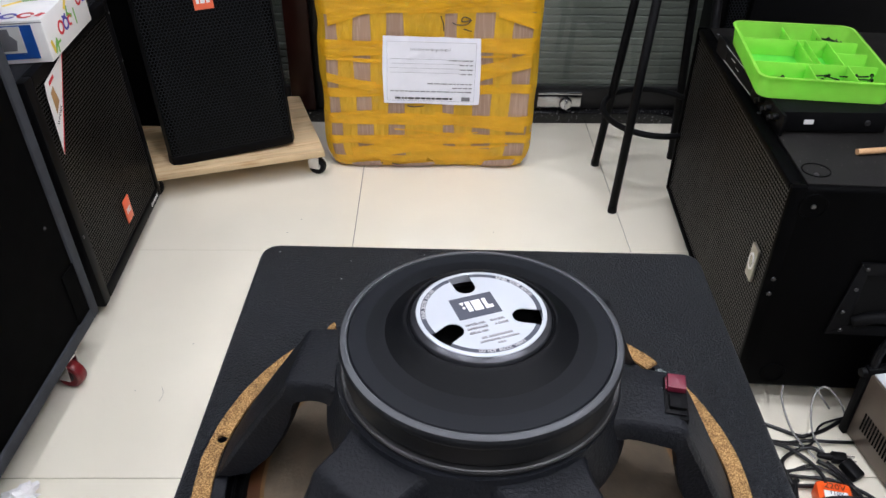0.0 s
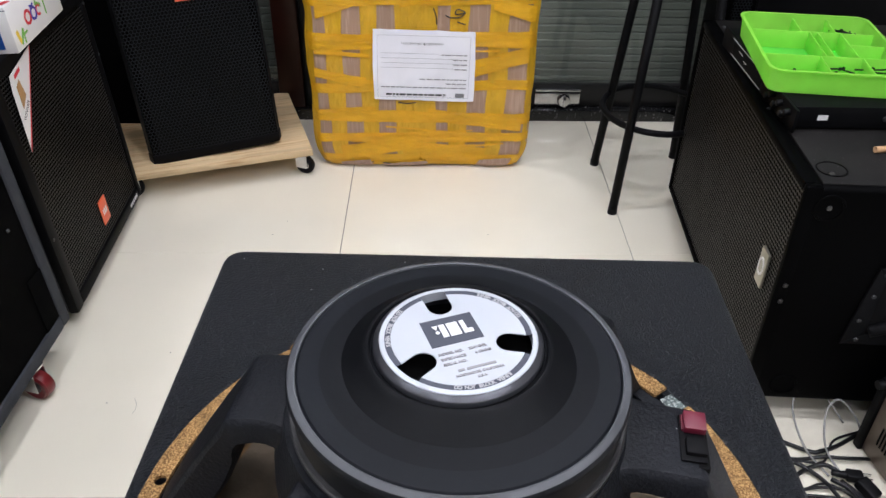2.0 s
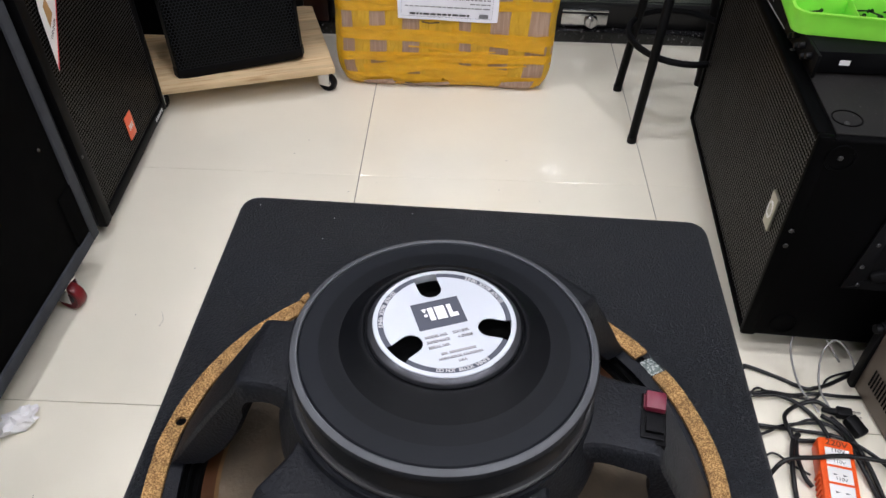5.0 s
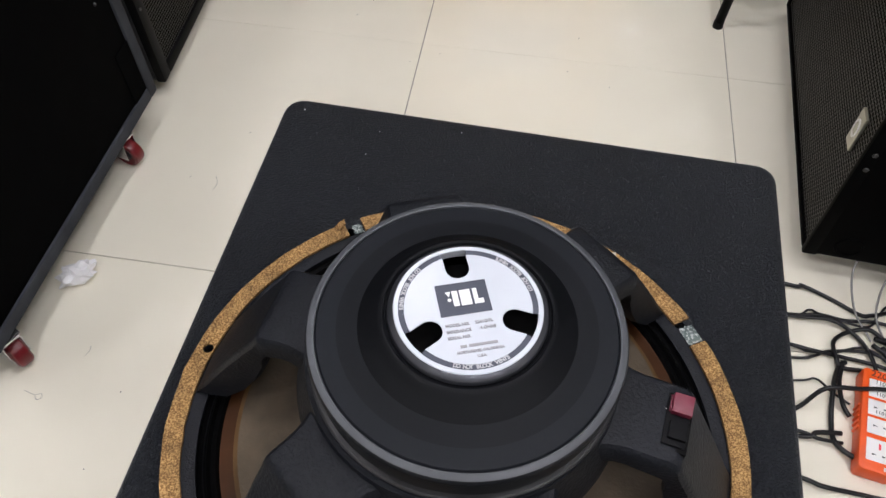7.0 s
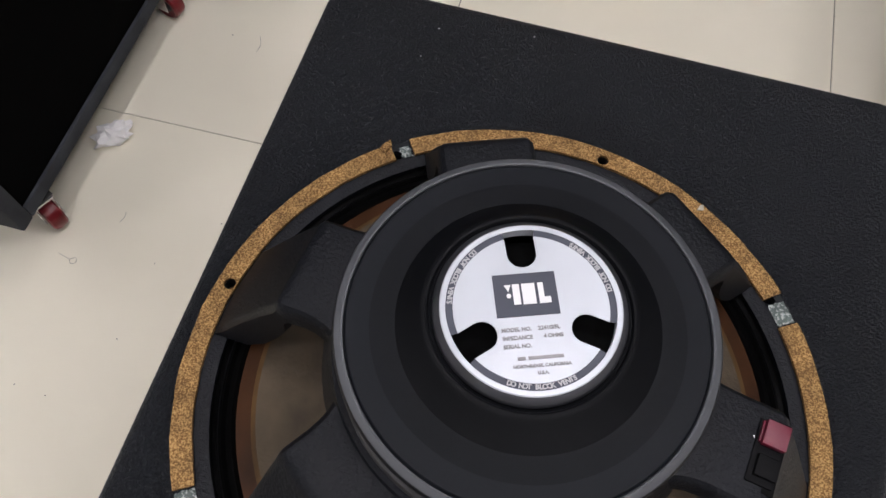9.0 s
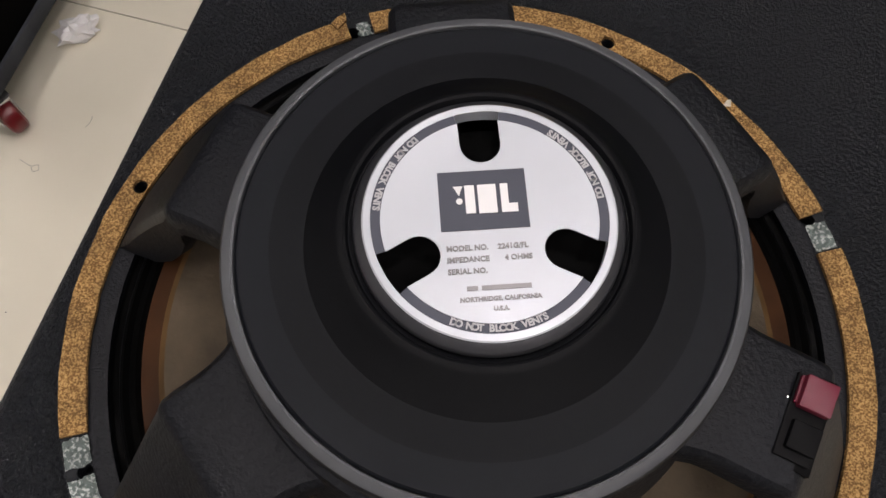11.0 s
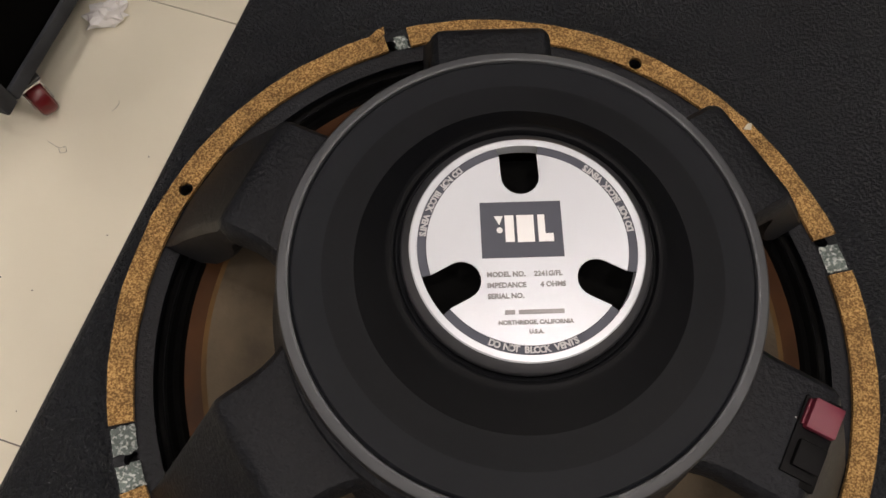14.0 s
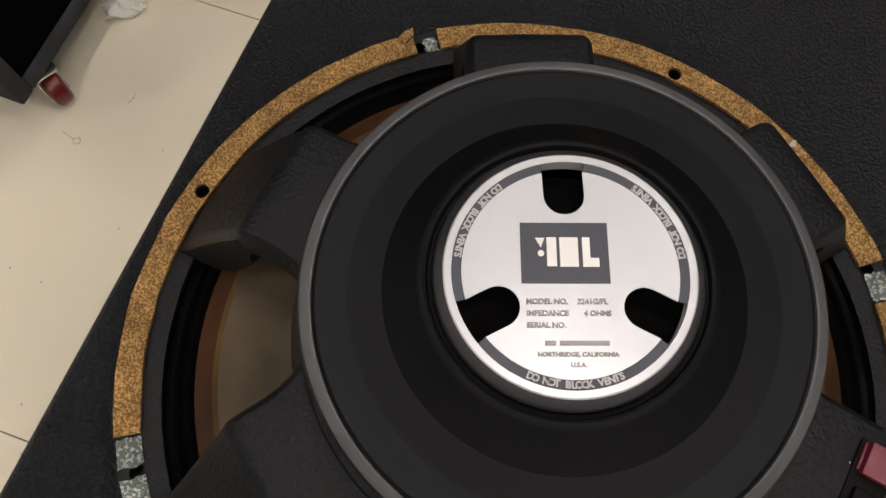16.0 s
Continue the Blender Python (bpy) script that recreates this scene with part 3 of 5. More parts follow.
def arm(angle, half, bend):
    """A cast spoke: a flat top level with the hub, then a steep outer face down to the flange."""
    # radius, top height, half width, wall depth
    run = bend - 0.139
    stations = [(0.086, 0.1340, half + 0.010, 0.026), (0.100, 0.1338, half + 0.0050, 0.024), (0.107, 0.1336, half + 0.0022, 0.022), (0.114, 0.1332, half + 0.0006, 0.021), (0.121, 0.1326, half, 0.021),
                (0.131 + run, 0.1308, half, 0.023), (0.1355 + run, 0.1295, half, 0.026), (0.1385 + run, 0.1262, half, 0.028), (0.1405 + run, 0.1215, half + 0.0003, 0.030)]
    r0, z0 = stations[-1][:2]
    for f, deep in ((0.16, 0.035), (0.36, 0.040), (0.58, 0.037), (0.80, 0.021), (0.93, 0.008), (1.0, 0.001)):
        stations.append((r0 + (0.2148 - r0) * (f + 0.10 * f * (1 - f)), z0 + (0.0121 - z0) * f, half + 0.0003 + 0.0045 * f * f, deep))
    own, rings = bmesh.new(), []
    for i, (r, z, h, d) in enumerate(stations):
        c = 0.0048 if i < 13 else 0.0015
        hb = h + 0.10 * d
        sec = [(-hb + 0.006, -d), (hb - 0.006, -d), (hb, -d + min(0.004, d * 0.5)), (h + 0.25 * c, -c), (h - 0.12 * c, -0.45 * c), (h - 0.45 * c, -0.12 * c), (h - c, 0), (0, 0.0004), (-h + c, 0), (-h + 0.45 * c, -0.12 * c), (-h + 0.12 * c, -0.45 * c), (-h - 0.25 * c, -c), (-hb, -d + min(0.004, d * 0.5))]
        arc = max(0.0, min(1.0, (i - 9) / 4.0))
        back = 0.28 * max(0.0, min(1.0, (i - 4) / 5.0))
        row = []
        for y, zz in sec:
            x = (1 - arc) * r + arc * math.sqrt(r * r - y * y)
            row.append(own.verts.new((x + back * zz * (1 - arc), y, max(0.0119, z + zz))))
        rings.append(row)
    for a, b in zip(rings, rings[1:]):
        for k in range(len(a)):
            own.faces.new((a[k], a[(k + 1) % len(a)], b[(k + 1) % len(a)], b[k]))
    own.faces.new(rings[0])
    own.faces.new(rings[-1][::-1])
    bmesh.ops.recalc_face_normals(own, faces=own.faces)
    bmesh.ops.transform(own, verts=own.verts, matrix=pose(0, 0, 0, 0, 0, angle))
    return own


for angle, half, bend in ARMS:
    part("frame_arm", arm(angle, half, bend), M["alloy"], woofer, smooth=32)
part("hub", lathe([(0.060, 0.060), (0.096, 0.068), (0.110, 0.082), (0.1150, 0.096), (0.1142, 0.108), (0.1090, 0.124), (0.1052, 0.1378), (0.06, 0.1378)], 96), M["alloy"], woofer, smooth=40)
MAG = pose(0.0016, 0.0011, 0)
pole = part("front_plate", lathe([(0.06, 0.1382), (0.1028, 0.1382), (0.1038, 0.1392), (0.1038, 0.1412), (0.1030, 0.1416)], 96, m=MAG), M["ferrite"], woofer, smooth=30)
part("plate_edge", lathe([(0.1028, 0.1418), (0.1036, 0.1424), (0.1037, 0.1430), (0.1028, 0.1438), (0.06, 0.1442)], 96, m=MAG), M["steel"], pole, "bare steel plate edge", smooth=30)
part("magnet", lathe([(0.06, 0.1448), (0.0998, 0.1448), (0.1010, 0.1465), (0.1010, 0.1610), (0.0998, 0.1626), (0.06, 0.1626)], 96, m=MAG), M["ferrite"], woofer, smooth=30)
rim = part("rim_plate", lathe([(0.06, 0.1628), (0.1014, 0.1628), (0.1028, 0.1640), (0.1034, 0.1675), (0.1031, 0.1692), (0.1022, 0.1706)], 128, m=MAG), M["rim"], woofer, "dark grey painted rim", smooth=30)
part("rim_edge", lathe([(0.1022, 0.1706), (0.1014, 0.1712), (0.0985, 0.1722), (0.0976, 0.1719), (0.0972, 0.1672), (0.06, 0.1672)], 128, m=MAG), M["rimtop"], rim, "rubbed grey top edge", smooth=30)
# rings step darker inwards; their colours carry the shade of the slope
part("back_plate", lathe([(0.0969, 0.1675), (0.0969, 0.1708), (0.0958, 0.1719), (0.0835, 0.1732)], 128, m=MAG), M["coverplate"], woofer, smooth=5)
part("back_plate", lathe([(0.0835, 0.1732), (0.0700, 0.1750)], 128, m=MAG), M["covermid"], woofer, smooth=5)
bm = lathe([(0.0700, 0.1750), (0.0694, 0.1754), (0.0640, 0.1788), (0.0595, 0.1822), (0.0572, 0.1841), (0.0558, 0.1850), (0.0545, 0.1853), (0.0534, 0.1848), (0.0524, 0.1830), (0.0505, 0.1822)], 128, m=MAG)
for v in bm.verts:
    k = max(0.0, (v.co.z - 0.175) / 0.010)
    v.co.x, v.co.y = v.co.x - 0.0006 * k, v.co.y + 0.0020 * k
cover = part("back_cover", bm, M["covercone"], woofer, "matt coated cone, shade painted into its black", smooth=22)

# label disc, turned with the magnet
LABEL = 21.3
plate = part("label_plate", bmesh.new(), M["labelsilver"], woofer, "round silver foil label with three vent openings")
plate.matrix_basis = pose(0, 0, 0, 0, 0, LABEL) @ pose(0.0022, 0.0028, 0)
ZL = 0.1882
VENTS = (92.0, 207.0, 332.0)
RD, RB, RR, RLIP = 0.0402, 0.0438, 0.0471, 0.0507


def label_disc():
    """Silver face with three vent slots, round at the inner end and open at the rim."""
    shape, q, ri = [], 0.0078, 0.0300
    for idx, a in enumerate(VENTS):
        c, s = math.cos(radians(a)), math.sin(radians(a))
        half = math.degrees(math.asin(q / RD))
        nxt = VENTS[(idx + 1) % 3] + (360 if idx == 2 else 0)
        u0 = math.sqrt(RD ** 2 - q * q)
        slot = [(u0, -q), (ri, -q)] + [(ri - q * math.sin(radians(t)), -q * math.cos(radians(t))) for t in range(15, 180, 15)] + [(ri, q), (u0, q)]
        shape += [(u * c - v * s, u * s + v * c) for u, v in slot]
        for k in range(1, 24):
            t = radians(a + half + (nxt - half - a - half) * k / 24)
            shape.append((RD * math.cos(t), RD * math.sin(t)))
    own = bmesh.new()
    f = own.faces.new([own.verts.new((x, y, ZL)) for x, y in shape])
    up = bmesh.ops.extrude_face_region(own, geom=[f])
    bmesh.ops.translate(own, verts=[v for v in up["geom"] if isinstance(v, bmesh.types.BMVert)], vec=(0, 0, 0.0006))
    bmesh.ops.triangulate(own, faces=[f for f in own.faces if len(f.verts) > 4])
    bmesh.ops.recalc_face_normals(own, faces=own.faces)
    return own


bm = label_disc()
bm.to_mesh(plate.data)
bm.free()
# disc below the slots, its black colour painted as the vents' shade
part("vent_floor", cyl(0.0455, 0.0455, 0.1700, 0.1705, 64), M["hole"], plate, "disc below the vents, shade painted black")
for k, a in enumerate(VENTS):
    half = 11.4
    nxt = VENTS[(k + 1) % 3] + (360 if k == 2 else 0)
    part("grey_band", lathe([(RD + 0.0001, ZL), (RD + 0.0001, ZL + 0.0005), (RB, ZL + 0.0005), (RB, ZL)], 48, a + half, nxt - half, closed=True), M["labelgrey"], plate, "grey printed band")
part("outer_ring", lathe([(RB + 0.0001, ZL - 0.006), (RB + 0.0001, ZL + 0.0006), (RR - 0.0006, ZL + 0.0006), (RR, ZL + 0.0001)], 128), M["labelsilver"], plate, "silver outer ring")
part("label_lip", lathe([(RR + 0.0001, ZL - 0.002), (RR + 0.0001, ZL - 0.0003), (RLIP - 0.0006, ZL - 0.0024), (RLIP, ZL - 0.0034), (RLIP + 0.0002, ZL - 0.0060)], 128), M["lip"], plate, "grey metal lip round the label")
badge = part("emblem_panel", box(-0.0182, 0.0144, -0.0049, 0.0187, ZL + 0.0006, ZL + 0.0009), M["labelgrey"], plate, "dark grey emblem panel with a pale mark", smooth=0)
ZT = ZL + 0.00115
# emblem as plain pale blocks with a wedge and a dot
EM = pose(-0.0019, -0.0074, 0)
bars = bmesh.new()
for x0, x1, y0, y1 in ((-0.0066, -0.0030, 0.0090, 0.0202), (-0.0018, 0.0050, 0.0088, 0.0202), (0.0066, 0.0094, 0.0088, 0.0202), (0.0094, 0.0126, 0.0088, 0.0122)):
    box(x0, x1, y0, y1, ZT - 0.0002, ZT + 0.0001, bm=bars, m=EM)
prism([(-0.0108, 0.0200), (-0.0073, 0.0200), (-0.0088, 0.0162)], ZT - 0.0002, ZT + 0.0001, bm=bars, m=EM)
cyl(0.0012, 0.0012, ZT - 0.0002, ZT + 0.0001, 14, bm=bars, m=EM @ pose(-0.0088, 0.0140, 0))
part("emblem_mark", bars, M["letterwhite"], badge, "pale emblem shapes", smooth=0)
for text, x, y, size, al in (("MODEL NO.", -0.0168, -0.0118, 0.0028, "LEFT"), ("2241G/FL", 0.0018, -0.0118, 0.0028, "LEFT"), ("IMPEDANCE", -0.0168, -0.0162, 0.0028, "LEFT"),
                            ("4 OHMS", 0.0040, -0.0162, 0.0028, "LEFT"), ("SERIAL NO.", -0.0168, -0.0206, 0.0028, "LEFT"), ("NORTHRIDGE, CALIFORNIA", 0.0012, -0.0312, 0.0023, "CENTER"), ("U.S.A.", 0.0012, -0.0349, 0.0023, "CENTER")):
    lettering("print_line", text, size, M["lettergrey"], plate, pose(x, y, ZL + 0.0009), 0.0002, al, bold=0.00009)
for x0, x1 in ((-0.0105, -0.0066), (-0.0052, 0.0125)):
    part("print_bar", box(x0, x1, -0.0279, -0.0262, ZL + 0.0006, ZL + 0.0010), M["lettergrey"], plate, smooth=0)


def curved_words(text, mid, r, size, sweep):
    """Words set letter by letter round the band, feet outwards."""
    for k, ch in enumerate(text):
        if ch == " ":
            continue
        a = mid + sweep * ((k + 0.5) / len(text) - 0.5)
        lettering("band_letter", ch, size, M["bandletter"], plate, pose(r * math.cos(radians(a)), r * math.sin(radians(a)), ZL + 0.0007, 0, 0, a + 90), 0.0001, bold=0.00014)


curved_words("DO NOT BLOCK VENTS", 270.0, 0.0420, 0.0036, 48.0)
curved_words("DO NOT BLOCK VENTS", 30.0, 0.0420, 0.0036, 46.0)
curved_words("DO NOT BLOCK VENTS", 150.0, 0.0420, 0.0036, 46.0)

# push terminal in a corner recess of one arm
tm = pose(0, 0, 0.1302, 0, 0, -8.5)
socket = part("terminal", box(0.1352, 0.1548, -0.0195, 0.0222, -0.006, 0.0004, 0.0003), M["hole"], woofer, "push terminal with one red and one black lever")
socket.matrix_basis = tm
part("terminal_body", box(0.1378, 0.1530, -0.0168, 0.0196, 0.0005, 0.0026, 0.0006), M["matblack"], socket)
part("red_lever", box(0.1402, 0.1535, 0.0048, 0.0190, 0.0020, 0.0072, 0.0008, m=pose(0, 0, 0, 3, 0, 0)), M["red"], socket, "dark red lever")
part("black_lever", box(0.1408, 0.1530, -0.0126, -0.0004, 0.0020, 0.0062, 0.0008, m=pose(0, 0, 0, 3, 0, 0)), M["matblack"], socket, "black lever")
part("red_lever_step", box(0.1390, 0.1404, 0.0060, 0.0182, 0.0020, 0.0044, 0.0004), M["red"], socket)
part("contact", box(0.1364, 0.1374, 0.0072, 0.0082, 0.0014, 0.0022, 0.0002), M["chrome"], socket)


# ---- things along the left side ----
def wheel_parts(parent, x, y, r, w, turn, mat, hub):
    """A caster as part of its thing: plate, fork and wheel, foot at z 0."""
    m = pose(x, y, 0, 0, 0, turn)
    c = part("caster", box(-0.022, 0.022, -0.022, 0.022, r * 2 + 0.012, r * 2 + 0.016, 0.001, m=m), M["steel"], parent, "steel swivel caster")
    bm = bmesh.new()
    for s in (-1, 1):
        box(-0.012, 0.024, s * (w / 2 + 0.003) - 0.0012, s * (w / 2 + 0.003) + 0.0012, r * 0.75, r * 2 + 0.013, 0.0006, bm=bm)
    box(-0.02, 0.024, -w / 2 - 0.004, w / 2 + 0.004, r * 2 + 0.006, r * 2 + 0.012, 0.001, bm=bm)
    bmesh.ops.transform(bm, verts=bm.verts, matrix=m)
    part("fork", bm, M["chrome"], c)
    prof = [(r * 0.45, -w / 2 + 0.004), (r * 0.8, -w / 2), (r * 0.95, -w / 2 + 0.003), (r, -w / 2 + 0.009), (r, w / 2 - 0.009), (r * 0.95, w / 2 - 0.003), (r * 0.8, w / 2), (r * 0.45, w / 2 - 0.004)]
    part("wheel", lathe(prof, 32, m=m @ pose(0.012, 0, r, 90, 0, 0)), mat, c)
    part("hub", lathe([(0.0, -w / 2 + 0.002), (r * 0.25, -w / 2 + 0.001), (r * 0.46, -w / 2 + 0.004), (r * 0.46, w / 2 - 0.004), (r * 0.25, w / 2 - 0.001), (0.0, w / 2 - 0.002)], 24, m=m @ pose(0.012, 0, r, 90, 0, 0)), hub, c)
    return c


# grey-edged cabinet on red casters: local x points into the aisle, y along it
LEAN = 2.5
edged = thing("carpeted_cabinet", pose(-0.835, 0.963, 0, 0, 0, 0), "big black speaker cabinet with grey felt edging on red casters", "speaker cabinet")
tilt = pose(0, 0, 0.088, 0, -LEAN, 0)
W, HH = 0.725, 1.12
part("body", box(-0.55, -0.012, -W + 0.004, -0.004, 0.004, HH, 0.006, m=tilt), M["cloth"], edged)
part("front_cloth", box(-0.012, -0.006, -W + 0.03, -0.03, 0.03, HH - 0.03, 0.001, m=tilt), M["cloth"], edged, "black front cloth")
for x0, x1, y0, y1, z0, z1 in ((-0.05, 0, -0.030, 0, 0.0, HH), (-0.05, 0, -W, -W + 0.030, 0, HH), (-0.05, 0, -W + 0.030, -0.030, 0.0, 0.030), (-0.05, 0, -W + 0.030, -0.030, HH - 0.030, HH)):
    part("edging", box(x0, x1, y0, y1, z0, z1, 0.004, m=tilt), M["felt"], edged, "grey felt edging strip")
part("cloth_fold", box(-0.006, -0.003, -0.085, -0.03, 0.03, 0.16, 0.001, m=tilt), M["cloth"], edged)
part("screw", cyl(0.004, 0.003, 0, 0.003, 12, m=tilt @ pose(-0.006, -0.075, 0.28, 0, 90, 0)), M["steel"], edged)
for x, y, turn in ((-0.034, -0.145, -12), (-0.026, -0.652, -28), (-0.46, -0.145, -30), (-0.46, -0.679, -10)):
    wheel_parts(edged, x, y, 0.033, 0.030, turn, M["wheelred"], M["steel"])


def perforated_front(parent, w, h, pitch, m, mat, hole=0.72, tall=1.0):
    """Steel mesh over black cloth; m takes the sheet's xy plane to its place, outward along +z."""
    sheet_part("grille_mesh", perforated(w, h, pitch, hole, tall), mat, parent, m, "black perforated steel grille")
    part("grille_cloth", box(-0.004, w + 0.004, -0.004, h + 0.004, -0.010, -0.006, m=m), M["cloth"], parent, "black cloth behind the grille")


# stage speaker with a honeycomb grille; local x points out of its front, y along it
stage = thing("stage_speaker", pose(-0.883, 1.04, 0.0, 0, 0, 3.7), "black stage speaker with honeycomb steel grille and orange badge", "loudspeaker")
SW, SH = 0.54, 0.585
st = pose(0, 0, 0.032, 0, -2.9, 0)
bm = bmesh.new()
own = prism([(0, 0), (0, SW), (-0.42, SW - 0.09), (-0.42, 0.09)], 0, SH, 0.012)
merge(own, bm, st)
part("body", bm, M["texpaint"], stage)
for y0, y1, z0, z1 in ((0.0, 0.038, 0.0, SH), (SW - 0.022, SW, 0.0, SH), (0.038, SW - 0.022, 0.0, 0.030), (0.038, SW - 0.022, SH - 0.03, SH)):
    part("front_frame", box(-0.002, 0.022, y0, y1, z0, z1, 0.005, m=st), M["matblack"], stage)
FACE = Matrix(((0, 0, 1, 0), (1, 0, 0, 0), (0, 1, 0, 0), (0, 0, 0, 1)))
perforated_front(stage, SW - 0.060, SH - 0.060, 0.0095, st @ pose(0.016, 0.038, 0.03) @ FACE, M["grille_warm"], 0.90, 0.74)
bz = part("badge", box(0.0175, 0.0205, 0.268, 0.312, 0.068, 0.134, 0.001, m=st), M["badge"], stage, "small orange badge with pale marks")
bm = bmesh.new()
for y0, y1, z0, z1 in ((0.277, 0.281, 0.092, 0.108), (0.285, 0.292, 0.092, 0.108), (0.296, 0.302, 0.092, 0.108)):
    box(0.0206, 0.0210, y0, y1, z0, z1, bm=bm, m=st)
part("badge_mark", bm, M["letterwhite"], bz, smooth=0)
bm = bmesh.new()
for k in range(5):
    box(0.0222, 0.0226, 0.44 + k * 0.013, 0.45 + k * 0.013, 0.012, 0.021, bm=bm, m=st)
part("model_mark", bm, M["letterwhite"], stage, "small pale model mark", smooth=0)
for y in (0.06, SW - 0.07):
    part("foot", cyl(0.02, 0.018, 0.0, 0.040, 16, m=pose(-0.06, y, 0)), M["rubber"], stage)
    part("foot", cyl(0.02, 0.018, 0.0, 0.016, 16, m=pose(-0.36, 0.13 if y < 0.3 else SW - 0.13, 0)), M["rubber"], stage)
for y, z in ((0.012, 0.2), (SW - 0.011, 0.15), (SW - 0.011, 0.42), (SW - 0.011, 0.55), (0.3, SH - 0.012)):
    part("screw", cyl(0.004, 0.003, 0, 0.002, 10, m=st @ pose(0.022, y, z, 0, 90, 0)), M["steel"], stage)
# award card taped over the grille's corner
cm = st @ pose(0.024, 0.0, 0.026) @ FACE
card = part("award_card", prism([(0.075, 0.525), (0.195, 0.545), (0.055, 0.366), (0.066, 0.495)][::-1], 0, 0.0008, m=cm), M["card_white"], stage, "white award card with gold emblem")
part("card_edge", prism([(0.191, 0.5435), (0.195, 0.545), (0.055, 0.366), (0.0553, 0.374)], 0.0009, 0.0013, m=cm), M["printred"], card, "red card edge")
part("card_emblem", prism([(0.086, 0.497), (0.104, 0.507), (0.112, 0.470), (0.084, 0.450)][::-1], 0.0009, 0.0013, m=cm), M["gold"], card, "gold brown emblem")
part("card_panel", prism([(0.092, 0.520), (0.122, 0.527), (0.121, 0.519), (0.091, 0.512)][::-1], 0.0009, 0.0013, m=cm), M["printred"], card)
lettering("card_word", "WINNER", 0.0125, M["ink"], card, cm @ pose(0.094, 0.443, 0.0010, 0, 0, 32), 0.0001)

# printed carton on the stage speaker
carton = thing("printed_carton", stage.matrix_basis @ st @ pose(-0.040, 0.085, SH + 0.0005, 0, 0, 1), "white glossy carton with coloured print standing on a stage speaker", "carton")
part("body", box(-0.10, 0.085, 0.02, 0.285, 0, 0.092, 0.002), M["card_white"], carton)
part("picture_panel", box(-0.085, 0.062, 0.0185, 0.0198, 0.010, 0.082), M["blue"], carton, "blue picture panel", smooth=0)
part("picture_window", box(-0.03, 0.038, 0.0172, 0.0184, 0.024, 0.080), M["white"], carton, smooth=0)
bm = bmesh.new()
prism([(-0.012, 0.029), (0.020, 0.029), (0.026, 0.050), (0.014, 0.062), (0.013, 0.076), (-0.005, 0.076), (-0.006, 0.062), (-0.018, 0.050)], 0, 0.0008, bm=bm, m=pose(0, 0.0170, 0, 90, 0, 0))
part("picture_shape", bm, M["inkgrey"], carton, "dark printed shape", smooth=0)
part("flap_seam", box(-0.10, 0.0855, 0.0188, 0.0196, 0.085, 0.0865), M["inkgrey"], carton, smooth=0)
PR = ["printred", "printblue", "printyellow", "printgreen"]


def ring_mark(parent, r, w, m, mat, a0=0, a1=360):
    part("print_mark", lathe([(r - w, 0), (r - w, 0.0005), (r + w, 0.0005), (r + w, 0)], 28, a0, a1, closed=True, m=m), M[mat], parent, smooth=0)


def stroke(parent, x0, y0, x1, y1, w, m, mat):
    d = Vector((x1 - x0, y1 - y0, 0))
    a = math.degrees(math.atan2(d.y, d.x))
    part("print_mark", box(0, d.length, -w, w, 0, 0.0005, m=m @ pose(x0, y0, 0, 0, 0, a)), M[mat], parent, smooth=0)


SIDE = pose(0.0855, 0.02, 0) @ FACE @ Matrix.Diagonal((0.85, 0.78, 1, 1))
LID = pose(0, 0.02, 0.0923)
for bx, by in ((0.10, 0.058), (0.255, 0.085)):
    ring_mark(carton, 0.016, 0.0038, SIDE @ pose(bx, by, 0), "printred")
    ring_mark(carton, 0.015, 0.0036, SIDE @ pose(bx + 0.036, by - 0.002, 0), "printblue")
    ring_mark(carton, 0.010, 0.0036, SIDE @ pose(bx + 0.034, by + 0.026, 0), "printblue", 200, 340)
    ring_mark(carton, 0.012, 0.0034, SIDE @ pose(bx + 0.066, by - 0.004, 0), "printred", 30, 300)
stroke(carton, 0.03, 0.012, 0.055, 0.045, 0.004, SIDE, "printgreen")
stroke(carton, 0.055, 0.045, 0.05, 0.008, 0.003, SIDE, "printgreen")
stroke(carton, 0.055, 0.03, 0.075, 0.032, 0.003, SIDE, "printgreen")
stroke(carton, 0.155, 0.075, 0.185, 0.060, 0.005, SIDE, "printgreen")
stroke(carton, 0.165, 0.095, 0.160, 0.075, 0.003, SIDE, "printgreen")
stroke(carton, 0.205, 0.03, 0.205, 0.075, 0.003, SIDE, "printgreen")
stroke(carton, 0.150, 0.090, 0.170, 0.112, 0.006, SIDE, "printyellow")
stroke(carton, 0.020, 0.050, 0.030, 0.015, 0.006, SIDE, "printyellow")
for k, (bx, by, c) in enumerate(((-0.06, 0.03, "printred"), (-0.03, 0.045, "printblue"), (0.01, 0.03, "printblue"), (0.045, 0.03, "printred"), (-0.02, 0.22, "printblue"), (0.03, 0.2, "printred"))):
    ring_mark(carton, 0.014, 0.0034, LID @ pose(bx, by, 0), c, 0, 330)
stroke(carton, -0.03, 0.1, 0.0, 0.13, 0.005, LID, "printyellow")
stroke(carton, 0.0, 0.13, 0.035, 0.135, 0.004, LID, "printgreen")
stroke(carton, 0.07, 0.02, 0.078, 0.04, 0.006, LID, "printred")

